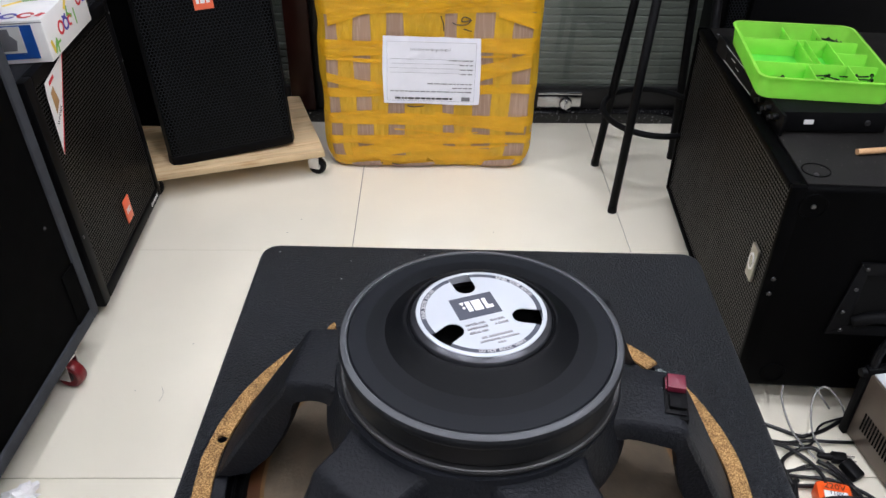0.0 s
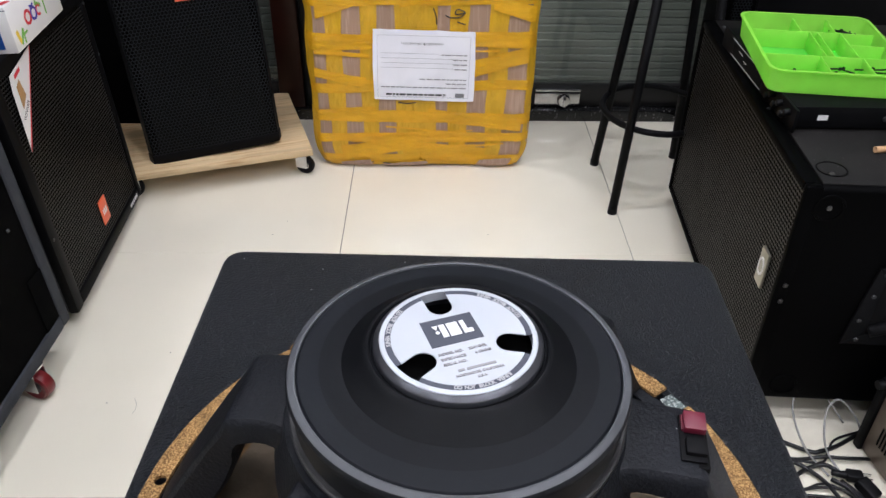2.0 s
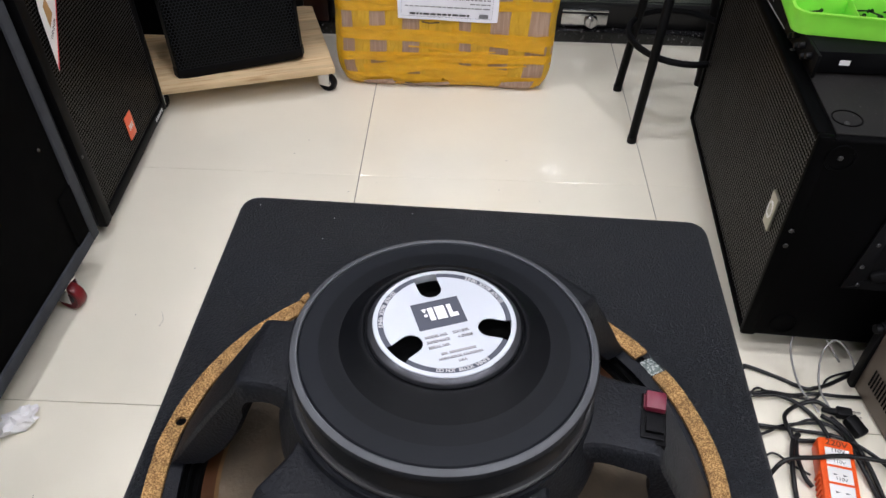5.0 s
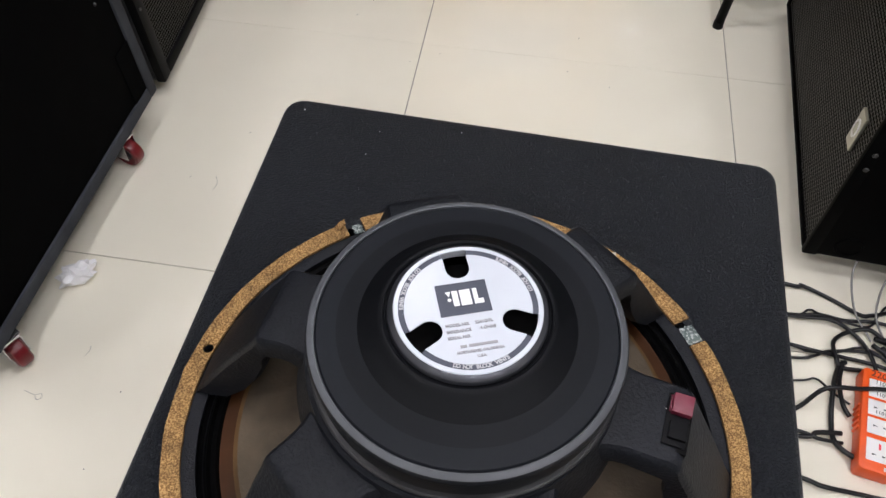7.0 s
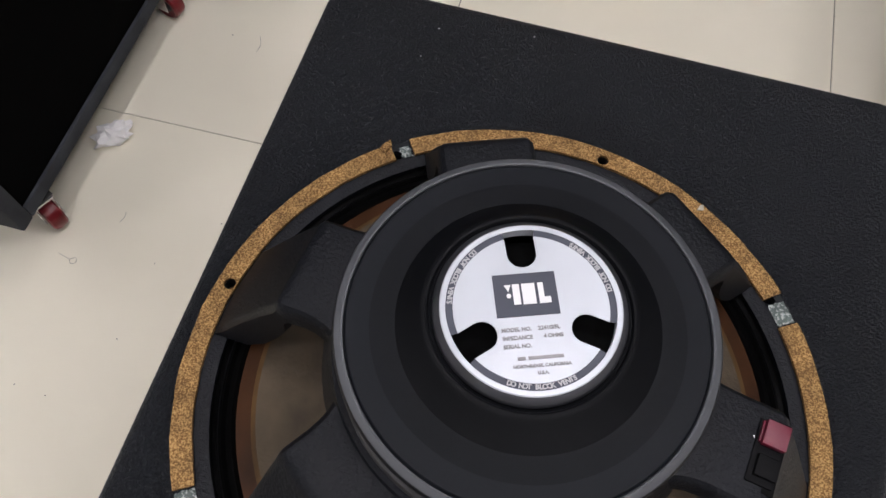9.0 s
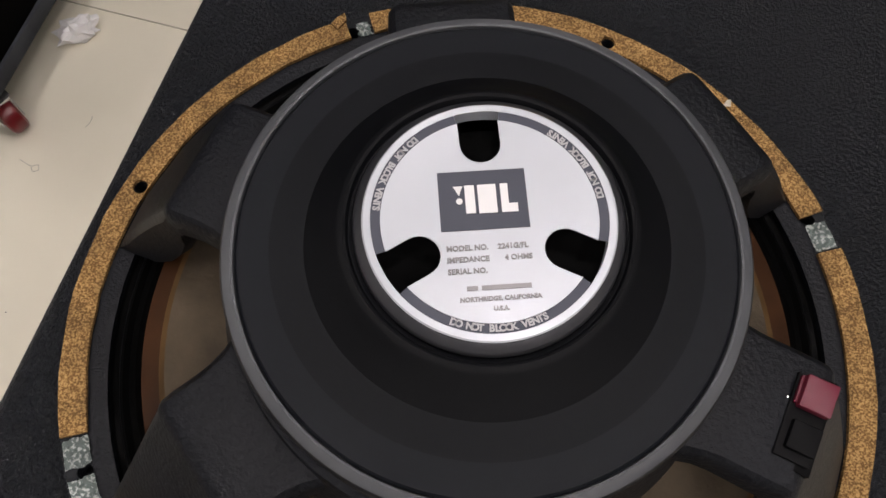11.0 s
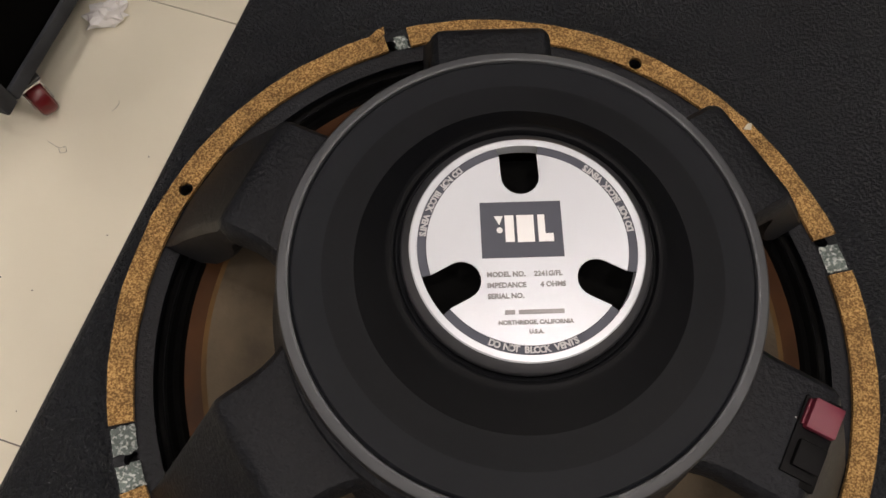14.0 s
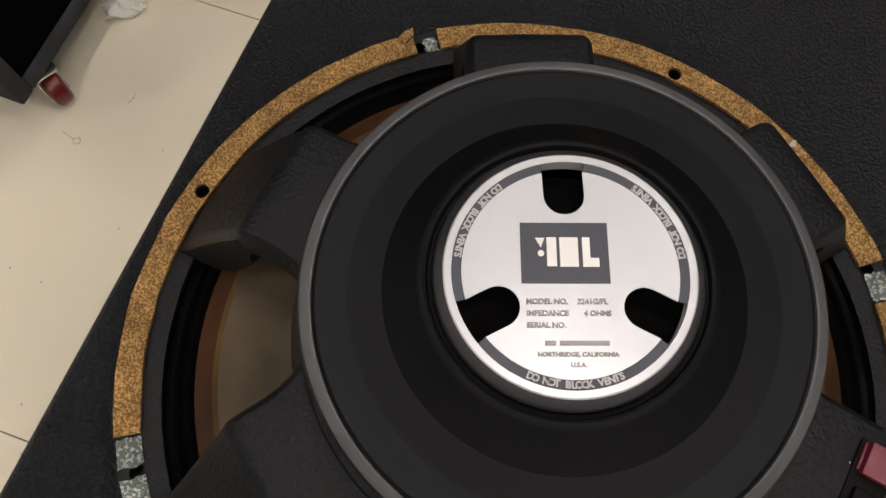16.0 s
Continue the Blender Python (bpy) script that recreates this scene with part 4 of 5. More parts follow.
# tower speaker on a pine dolly
dolly = thing("pine_dolly", pose(-0.720, 1.719, 0, 0, 0, 20), "pale pine board dolly on black swivel casters", "dolly")
part("board", box(-0.30, 0.285, -0.075, 0.25, 0.075, 0.096, 0.002), M["pine"], dolly)
part("board", box(-0.30, 0.285, 0.252, 0.36, 0.075, 0.096, 0.002), M["pine"], dolly)
for x in (-0.245, 0.255):
    for y in (-0.03, 0.31):
        wheel_parts(dolly, x, y, 0.0295, 0.022, -35 if x > 0 else 20, M["rubber"], M["chrome"])
tower = thing("tower_speaker", pose(-0.6955, 1.703, 0.1000, 0, 0, 22.5) @ pose(0, 0, 0, -1.5, -2.4, 0) @ Matrix.Diagonal((0.930, 1, 1, 1)), "tall black speaker with fine mesh front standing on a dolly", "loudspeaker")
bm = bmesh.new()
out = [(-0.205, 0.03), (-0.195, 0.006), (-0.17, 0.0), (0.17, 0.0), (0.195, 0.006), (0.205, 0.03), (0.15, 0.36), (-0.15, 0.36)]
part("body", prism(out, 0.0, 0.80, 0.006), M["matblack"], tower)
part("base_lip", prism([(x * 1.008, y - 0.004 if y < 0.1 else y) for x, y in out], 0.0, 0.032, 0.004), M["matblack"], tower)
FRONT = Matrix(((1, 0, 0, 0), (0, 0, -1, 0), (0, 1, 0, 0), (0, 0, 0, 1)))
perforated_front(tower, 0.380, 0.745, 0.0105, pose(-0.190, -0.006, 0.036) @ FRONT, M["grille"], 0.80)
tb = part("badge", box(-0.028, 0.028, -0.0105, -0.007, 0.452, 0.512, 0.001), M["badge"], tower, "orange badge with pale marks")
bm = bmesh.new()
for x0, x1, z0, z1 in ((-0.020, -0.012, 0.500, 0.522), (-0.008, 0.005, 0.500, 0.522), (0.009, 0.019, 0.500, 0.522)):
    box(x0, x1, -0.0112, -0.0106, z0 - 0.031, z1 - 0.031, bm=bm)
part("badge_mark", bm, M["letterwhite"], tb, smooth=0)

# black cabinet standing in the dark corner behind the dolly
corner = thing("speaker_cabinet", ROOM @ pose(-0.86, 1.93, 0), "tall plain black speaker cabinet standing in a dark corner", "speaker cabinet")
part("body", box(-0.95, 0.0, 0.0, 0.20, 0.012, 1.55, 0.02, 3), M["blackpaint"], corner)
part("front_cloth", box(-0.92, -0.03, -0.006, -0.001, 0.05, 1.51, 0.002), M["cloth"], corner, "black front cloth")
for x in (-0.9, -0.05):
    for y in (0.04, 0.16):
        part("foot", cyl(0.018, 0.016, 0.0, 0.014, 16, m=pose(x, y, 0)), M["rubber"], corner)

# ---- the taped carton before the door ----
parcel = thing("taped_parcel", ROOM @ pose(-0.043, 1.826, 0), "big brown carton wrapped in yellow packing tape with an address sheet", "parcel")
PW, PD, PH = 0.655, 0.29, 0.82
bm = bmesh.new()
bmesh.ops.create_cube(bm, size=1)
bmesh.ops.transform(bm, verts=bm.verts, matrix=Matrix.Translation((0, PD / 2, PH / 2)) @ Matrix.Diagonal((PW, PD, PH, 1)))
bmesh.ops.bevel(bm, geom=bm.edges[:], offset=0.030, segments=4, profile=0.5, affect="EDGES")
bmesh.ops.subdivide_edges(bm, edges=[e for e in bm.edges if e.calc_length() > 0.15], cuts=14, use_grid_fill=True)


def dent(co):
    """Soft dents and a slight bulge of the carton's sides."""
    k = 0.006 * noise.noise(co * 5.0) + 0.0025 * noise.noise(co * 17.0)
    low = max(0.0, 0.09 - co.z) / 0.09
    return Vector((k + 0.030 * low * low * (-1 if co.x > 0 else 1), k * 0.8, 0))


for v in bm.verts:
    v.co += dent(v.co)
part("carton", bm, M["card"], parcel)


def tape_band(x0, x1, z0, z1, lift, seed, slant=0.0):
    """A strip of tape on the front, following the dents, wrapped over the rounded edges."""
    q = random.Random(seed)
    nx, nz = max(2, int((x1 - x0) / 0.010)), max(2, int((z1 - z0) / 0.010))
    own, grid = bmesh.new(), []
    for i in range(nx + 1):
        col = []
        for j in range(nz + 1):
            x, z = x0 + (x1 - x0) * i / nx, z0 + (z1 - z0) * j / nz
            if x1 - x0 > z1 - z0:
                z += slant * (x - x0) + 0.006 * noise.noise(Vector((x * 6, seed, j * 0.3)))
            else:
                x += slant * (z - z0) + 0.006 * noise.noise(Vector((seed, z * 6, i * 0.3)))
            z = max(z, 0.003)
            y = 0.0
            r = 0.030
            ex, ez = max(0.0, abs(x) - (PW / 2 - r)), max(0.0, r - z)
            e = min(r, math.hypot(ex, ez))
            y = r - math.sqrt(max(r * r - e * e, 0.0))
            co = Vector((x, y, z))
            co += dent(co)
            co.y -= lift + 0.0030 * (noise.noise(Vector((x * 38, z * 30, seed))) + 0.6) + 0.0012 * noise.noise(Vector((x * 95, z * 75, seed * 3)))
            col.append(own.verts.new(co))
        grid.append(col)
    for i in range(nx):
        for j in range(nz):
            own.faces.new((grid[i][j], grid[i + 1][j], grid[i + 1][j + 1], grid[i][j + 1]))
    return own


S = 0.0007
for k, (a, b) in enumerate(((50, 84), (136, 204), (276, 346), (416, 480), (470, 590), (640, 720), (800, 838), (834, 880), (966, 998))):
    part("tape_strip", tape_band(-0.328 + (a - 58) * S, -0.328 + (b - 58) * S, 0.004, 0.805, 0.0015 + 0.0006 * (k % 2), k), M["tape"], parcel, "yellow packing tape")
for k, (z0, z1, sl) in enumerate(((0.0, 0.052, 0), (0.092, 0.124, 0.01), (0.166, 0.204, -0.01), (0.260, 0.292, 0.02), (0.395, 0.440, 0.03), (0.422, 0.452, -0.02), (0.525, 0.575, 0.02), (0.565, 0.61, 0), (0.66, 0.70, 0), (0.76, 0.80, 0.01))):
    part("tape_strip", tape_band(-0.327, 0.327, z0 * 0.96, z1 * 0.96, 0.0035 + 0.0008 * (k % 3), 30 + k, sl), M["tape2"], parcel, "yellow packing tape")
for k, (x0, x1, z0, z1, sl) in enumerate(((-0.30, -0.12, 0.47, 0.52, 0.35), (0.14, 0.31, 0.30, 0.35, 0.28), (0.02, 0.30, 0.165, 0.205, -0.12), (-0.25, -0.02, 0.03, 0.075, 0.18), (-0.06, 0.20, 0.045, 0.10, -0.1), (0.20, 0.32, 0.50, 0.545, -0.3), (-0.31, -0.16, 0.30, 0.33, -0.2))):
    part("tape_strip", tape_band(x0, x1, z0, z1, 0.0060 + 0.0006 * (k % 2), 60 + k, sl), M["tape2"], parcel, "yellow packing tape")
q = random.Random(21)
for k in range(18):
    z0, w = q.uniform(0.02, 0.74), q.uniform(0.10, 0.40)
    x0 = q.uniform(-0.325, 0.32 - w)
    part("tape_fold", tape_band(x0, x0 + w, z0, z0 + q.uniform(0.004, 0.012), 0.0064 + 0.0004 * (k % 3), 120 + k, q.uniform(-0.12, 0.12)), M["tape2"], parcel, "creased tape edge")
for k, (x0, x1, z0, z1) in enumerate(((-0.27, -0.17, 0.002, 0.022), (-0.14, 0.0, 0.002, 0.016), (0.19, 0.29, 0.003, 0.030))):
    part("torn_flap", tape_band(x0, x1, z0, z1, 0.0085, 90 + k, 0.1), M["card"], parcel, "torn cardboard edge")
sheet = part("address_sheet", tape_band(-0.140, 0.152, 0.235, 0.446, 0.0112, 77, -0.02), M["paper"], parcel, "white printed address sheet, upside down")
FLIP = pose(0.006, -0.0163, 0.337) @ pose(0, 0, 0, 0, 1.2, 0) @ FRONT @ Matrix.Diagonal((0.94, 0.95, 1, 1)) @ pose(0, 0, 0, 0, 0, 180)
lettering("sheet_line", "( HÀNG DỄ VỠ, XIN NHẸ TAY )", 0.0090, M["ink"], sheet, FLIP @ pose(0.005, -0.073, 0.0), 0.0002)
q = random.Random(3)


def word_row(x0, x1, y, h, mat, seed):
    g, x = random.Random(seed), x0
    while x < x1:
        w = g.uniform(0.006, 0.022)
        part("sheet_bar", box(x, min(x + w, x1), y - h * 0.38, y + h * 0.38, 0, 0.0004, m=FLIP), M[mat], sheet, smooth=0)
        x += w + 0.0035


word_row(-0.070, 0.115, 0.0905, 0.0080, "ink", 1)
word_row(-0.132, 0.130, 0.0665, 0.0042, "inkgrey", 2)
word_row(-0.132, -0.070, 0.0530, 0.0042, "inkgrey", 3)
word_row(-0.132, 0.015, 0.0395, 0.0042, "inkgrey", 4)
for k, y in enumerate((0.006, -0.009, -0.024, -0.039)):
    word_row(-0.132, -0.09 + (0.04 if k == 3 else 0.0), y, 0.0042, "inkgrey", 5 + k)
    part("sheet_rule", box(-0.09 + (0.045 if k == 3 else 0.0), 0.130, y - 0.0028, y - 0.0021, 0, 0.0004, m=FLIP), M["inkgrey"], sheet, smooth=0)
part("sheet_stamp", box(-0.128, -0.100, 0.084, 0.097, 0, 0.0004, m=FLIP), M["inkgrey"], sheet, smooth=0)
for x0, x1, y0, y1 in ((-0.140, 0.140, -0.0968, -0.0962), (-0.140, 0.140, 0.0985, 0.0991), (-0.1406, -0.140, -0.0968, 0.0991), (0.140, 0.1406, -0.0968, 0.0991)):
    part("sheet_border", box(x0, x1, y0, y1, 0, 0.0004, m=FLIP), M["inkgrey"], sheet, smooth=0)
for pts in ([(0.004, 0.525), (0.012, 0.50), (0.014, 0.478)], [(0.04, 0.505), (0.055, 0.498), (0.085, 0.50), (0.095, 0.515), (0.075, 0.522), (0.07, 0.508), (0.10, 0.512)], [(0.075, 0.485), (0.10, 0.478)],
            [(0.112, 0.40), (0.124, 0.385), (0.112, 0.375), (0.104, 0.384)], [(-0.105, 0.232), (-0.08, 0.228), (-0.05, 0.231)], [(-0.23, 0.018), (-0.19, 0.022)], [(-0.16, 0.02), (-0.12, 0.014)]):
    part("pen_stroke", tube([(x * 0.94 + 0.03, -0.0068, z * 0.96) for x, z in pts], 0.0016, 6), M["ink"], parcel)

# ---- bar stool ----
stool = thing("bar_stool", pose(0.578, 1.752, 0, 0, 0, 0), "black tubular steel bar stool with a foot ring", "stool")
FEET = [(-0.124, -0.172), (-0.137, 0.114), (0.124, 0.172), (0.137, -0.114)]
for x, y in FEET:
    part("leg", tube([(x, y, 0.012), (x * 0.60, y * 0.62, 0.70)], 0.0125, 16, straight=True), M["matblack"], stool)
    part("foot_cap", cyl(0.0136, 0.0136, 0.0, 0.018, 16, m=pose(x, y, 0)), M["rubber"], stool)
part("foot_ring", tube([(0.148 * math.cos(radians(a)) - 0.008, 0.162 * math.sin(radians(a)), 0.248) for a in range(0, 360, 10)], 0.009, 10, straight=True, loop=True), M["matblack"], stool)
part("seat", lathe([(0.0, 0.70), (0.15, 0.70), (0.165, 0.71), (0.165, 0.735), (0.15, 0.75), (0.0, 0.755)], 40), M["matblack"], stool, "round black seat")

# ---- the black subwoofer on its side ----
sub = thing("subwoofer", pose(0.582, 0.793, 0.0, 0, 0, -2.0), "scuffed black subwoofer box with steel mesh front, lying sideways", "loudspeaker")
SL, SD, SB, ST = 0.825, 0.70, 0.066, 0.5575
part("body", box(0.012, SD, 0.0, SL, SB, ST, 0.012, 3), M["blackpaint"], sub)
part("top_panel", box(0.03, SD - 0.012, 0.012, SL - 0.012, ST - 0.001, ST + 0.0015, 0.0006), M["subtop"], sub, "scuffed dusty top panel")
for y0, y1, z0, z1 in ((0.0, 0.016, SB, ST), (SL - 0.016, SL, SB, ST), (0.016, SL - 0.016, SB, SB + 0.014), (0.016, SL - 0.016, ST - 0.016, ST)):
    part("front_edge", box(0.0, 0.03, y0, y1, z0, z1, 0.005), M["blackpaint"], sub)
SUBFACE = Matrix(((0, 0, -1, 0), (-1, 0, 0, 0), (0, 1, 0, 0), (0, 0, 0, 1)))
perforated_front(sub, SL - 0.036, ST - SB - 0.034, 0.0105, pose(0.006, SL - 0.018, SB + 0.017) @ SUBFACE, M["grille_warm"], 0.90, 0.72)
emb = part("emblem", box(-0.003, 0.003, -0.018, 0.018, -0.038, 0.038, 0.001, m=pose(0.003, 0.082, 0.332, 0, 0, 0)), M["badgegold"], sub, "tarnished metal emblem plate")
part("emblem_ring", lathe([(0.010, 0), (0.010, 0.002), (0.013, 0.002), (0.013, 0)], 24, closed=True, m=pose(0.0, 0.082, 0.335, 0, -90, 0) @ Matrix.Diagonal((1.5, 1, 1, 1))), M["white"], emb)
part("emblem_core", box(-0.0015, 0.0, 0.075, 0.089, 0.324, 0.344), M["badgegold"], emb)
for x, z in ((0.047, 0.518), (0.017, 0.352), (0.017, 0.316)):
    part("screw", cyl(0.005, 0.004, 0, 0.002, 12, m=pose(x, 0.0, z, 90, 0, 0)), M["steel"], sub)
for x, y in ((0.060, 0.062),):
    part("top_cup", lathe([(0.024, 0.0), (0.024, 0.0012), (0.026, 0.0012), (0.0265, 0.0)], 32, closed=True, m=pose(x, y, ST + 0.0015)), M["blackpaint"], sub)
for x, z in ((0.047, 0.518), (0.075, 0.108)):
    part("side_cup", lathe([(0.022, 0.0), (0.022, 0.0022), (0.026, 0.0022), (0.027, 0.0)], 32, closed=True, m=pose(x, 0.0, z, 90, 0, 0)), M["blackpaint"], sub)
for x, y in ((0.055, 0.045), (0.04, SL - 0.06), (0.02, 0.30)):
    part("top_screw", cyl(0.005, 0.004, 0, 0.002, 12, m=pose(x, y, ST + 0.0015)), M["steel"], sub)
# handle in the end panel: a slanted frame round a flat plate, recess shade painted black
hx0, hx1, hz0, hz1, hs = 0.146, 0.44, 0.226, 0.402, 0.022
PANEL = Matrix(((1, 0, 0, 0), (0, 0, -1, -0.0005), (0, 1, 0, 0), (0, 0, 0, 1)))
outer4 = [(hx0, hz0), (hx1, hz0), (hx1 - hs, hz1), (hx0 + hs, hz1)]
inner4 = [(hx0 + 0.040, hz0 + 0.026), (hx1 - 0.040, hz0 + 0.026), (hx1 - hs - 0.018, hz1 - 0.028), (hx0 + hs + 0.018, hz1 - 0.028)]
for k in range(4):
    part("handle_frame", prism([outer4[k], outer4[(k + 1) % 4], inner4[(k + 1) % 4], inner4[k]], 0.0, 0.006, 0.0015, m=PANEL), M["matblack"], sub)
part("handle_shade_plate", prism(inner4, 0.0, 0.0015, m=PANEL), M["hole"], sub, "flat black plate painted as the handle recess's shade")
part("handle_bar", tube([(hx0 + 0.046, -0.003, hz0 + 0.032), (hx0 + 0.075, -0.010, hz0 + 0.048), (hx0 + 0.13, -0.013, hz0 + 0.056), (hx1 - 0.13, -0.013, hz0 + 0.056), (hx1 - 0.075, -0.010, hz0 + 0.048), (hx1 - 0.046, -0.003, hz0 + 0.032)], 0.013, 12), M["matblack"], sub)
for x, z in ((hx0 + 0.036, hz1 - 0.013), (hx0 + 0.115, hz1 - 0.013), (hx0 + 0.029, hz1 - 0.062), (hx0 + 0.020, hz0 + 0.058), (hx0 + 0.028, hz0 + 0.012), (hx0 + 0.125, hz0 + 0.012), (hx1 - 0.045, hz0 + 0.012), (hx1 - 0.030, hz0 + 0.058)):
    part("screw", cyl(0.0045, 0.0035, 0, 0.002, 12, m=pose(x, -0.0065, z, 90, 0, 0)), M["steel"], sub)
for x in (0.06, SD - 0.08):
    for y in (0.12, SL - 0.22):
        part("foot", cyl(0.022, 0.022, 0.0, SB + 0.002, 18, m=pose(x, y, 0)), M["rubber"], sub)

# ---- rack unit and screw tray on the subwoofer ----
unit = thing("rack_unit", pose(0.618, 0.985, ST + 0.0015, 0, 0, 1.0) @ Matrix.Diagonal((0.95, 0.93, 1, 1)), "flat black one-unit rack processor lying on the subwoofer", "rack unit")
part("case", box(0.006, 0.225, 0.018, 0.465, 0.004, 0.046, 0.001), M["matblack"], unit)
face = part("faceplate", box(0.0, 0.006, 0.0, 0.483, 0.001, 0.0455, 0.001), M["matblack"], unit, "black faceplate with knobs")
for k in range(6):
    part("knob", cyl(0.007, 0.006, 0, 0.012, 16, m=pose(0.0, 0.03 + 0.022 * k, 0.030 - 0.012 * (k % 2), 0, -90, 0), bevel=0.001), M["rubber"], face)
part("display", box(-0.0008, 0.0, 0.20, 0.40, 0.010, 0.036), M["hole"], face, "dark display window")
bm = bmesh.new()
for y0, y1, z in ((0.195, 0.41, 0.040), (0.195, 0.41, 0.006), (0.33, 0.36, 0.028), (0.30, 0.32, 0.020)):
    box(-0.0014, -0.0009, y0, y1, z, z + 0.0012, bm=bm)
part("print_line", bm, M["letterwhite"], face, smooth=0)
part("white_sticker", box(0.052, 0.072, 0.0172, 0.0178, 0.020, 0.030), M["white"], unit, "small white sticker", smooth=0)
part("side_screw", cyl(0.006, 0.005, 0, 0.003, 14, m=pose(0.185, 0.018, 0.024, 90, 0, 0)), M["steel"], unit)
for x in (0.03, 0.2):
    for y in (0.05, 0.43):
        part("foot", cyl(0.008, 0.008, 0, 0.005, 12, m=pose(x, y, 0)), M["rubber"], unit)

tray = thing("screw_tray", pose(0.586, 1.062, 0.6065, 0, 0, -6.0), "open lime green plastic compartment tray with black screws", "tray")
TW, TL, TH = 0.262, 0.330, 0.046
t = 0.0022
part("tray_floor", prism([(x + TW / 2, y + TL / 2) for x, y in rounded(TW - 0.012, TL - 0.012, 0.02)], 0.0, 0.0025), M["trayfloor"], tray)
outer = [(x, y) for x, y in rounded(TW, TL, 0.026, 6)]
bm = bmesh.new()
n = len(outer)
rings = [[bm.verts.new((TW / 2 + x * s, TL / 2 + y * (1 + (s - 1) * TW / TL), z)) for x, y in outer] for s, z in [(0.97, 0.0), (1.0, TH - 0.003), (1.03, TH - 0.003), (1.03, TH), (0.985, TH), (0.955, 0.003)]]
for a, b in zip(rings, rings[1:]):
    for k in range(n):
        bm.faces.new((a[k], a[(k + 1) % n], b[(k + 1) % n], b[k]))
bmesh.ops.recalc_face_normals(bm, faces=bm.faces)
part("tray_wall", bm, M["tray"], tray)
for x0, x1, y0, y1 in ((0.008, TW - 0.008, 0.098, 0.1002), (0.008, TW - 0.008, 0.236, 0.2382), (0.112, 0.1142, 0.010, 0.098), (0.192, 0.1942, 0.010, 0.098), (0.124, 0.1262, 0.100, 0.236), (0.140, 0.1422, 0.100, 0.236), (0.186, 0.1882, 0.100, 0.236),
                       (0.188, TW - 0.008, 0.168, 0.1702), (0.108, 0.1102, 0.238, TL - 0.01), (0.178, 0.1802, 0.238, TL - 0.01)):
    part("divider", box(x0, x1, y0, y1, 0.0026, TH - 0.006, 0.0008), M["tray"], tray)


def screw(m, l=0.028):
    ob = part("screw", cyl(0.0042, 0.0034, 0, 0.003, 10), M["screw"])
    bm = bmesh.new()
    cyl(0.0042, 0.0034, 0, 0.003, 10, bm=bm)
    cyl(0.0018, 0.0014, -l, 0.0, 8, bm=bm)
    bm.to_mesh(ob.data)
    bm.free()
    ob.matrix_basis = m
    return tagged(ob, "small black screw lying in a green tray", "screw", "screws in the tray")


q = random.Random(11)
first = None
base = tray.matrix_basis
for cx, cy, nn in ((0.06, 0.080, 3), (0.155, 0.080, 6), (0.222, 0.080, 9), (0.055, 0.285, 3), (0.142, 0.28, 3), (0.215, 0.28, 8)):
    for k in range(nn):
        m = base @ pose(cx + q.uniform(-0.022, 0.022), cy + q.uniform(-0.012, 0.010), 0.0072 + 0.0032 * k, 90 + q.uniform(-4, 4), 0, q.uniform(0, 360))
        if first is None:
            first = screw(m)
        else:
            copy_thing(first, m)
stick = tagged(part("wooden_stick", cyl(0.006, 0.006, 0, 0.09, 14, m=pose(0, 0, 0, 0, 90, 0)), M["wood"]), "short pale wooden stick lying on the subwoofer", "stick")
stick.matrix_basis = pose(0.742, 0.915, ST + 0.0082, 0, 0, 10)

# black speaker stack behind, at the shop front
stack = thing("speaker_stack", ROOM @ pose(0.85, 1.925, 0), "tall black speaker stack with a mesh strip beside the shop door", "loudspeaker")
part("body", box(0.0, 0.95, 0.0, 0.21, 0.0, 1.25, 0.01), M["blackpaint"], stack)
perforated_front(stack, 0.05, 1.2, 0.0095, pose(0.012, -0.006, 0.03) @ FRONT, M["grille"], 0.72)
part("front_panel", box(0.075, 0.93, -0.012, 0.0, 0.02, 1.23, 0.004), M["matblack"], stack)

# ---- on the floor at the right: power strip, cables, metal case ----
strip = thing("power_strip", pose(0.671, 0.472, 0.0, 0, 0, -9.7) @ Matrix.Diagonal((0.95, 0.93, 1, 1)), "orange power strip with four white socket panels, handwritten voltages", "power strip")
part("case", prism(rounded(0.068, 0.222, 0.010), 0.0, 0.036, 0.005, m=pose(0.034, 0, 0)), M["orange"], strip)
for k in range(5):
    part("side_rib", box(-0.003, 0.002, 0.022 - 0.012 * k, 0.028 - 0.012 * k, 0.006, 0.030, 0.001), M["orange"], strip)
for k, (y0, y1) in enumerate(((0.046, 0.086), (0.006, 0.040), (-0.034, 0.000), (-0.090, -0.044))):
    s = part("socket_panel", box(0.012, 0.058, y0, y1, 0.0355, 0.0372, 0.0005), M["white"], strip, "white socket panel")
    c = (y0 + y1) / 2
    for dx in (-0.009, 0.009):
        part("socket_slot", prism([(-0.004, -0.0018), (0.004, 0), (-0.004, 0.0018)], 0.0373, 0.0378, m=pose(0.035 + dx, c - (0.010 if k == 3 else 0), 0)), M["socket"], s, smooth=0)
    if k == 3:
        part("socket_slot", box(0.0335, 0.0375, c + 0.002, c + 0.014, 0.0373, 0.0378), M["printred"], s, smooth=0)
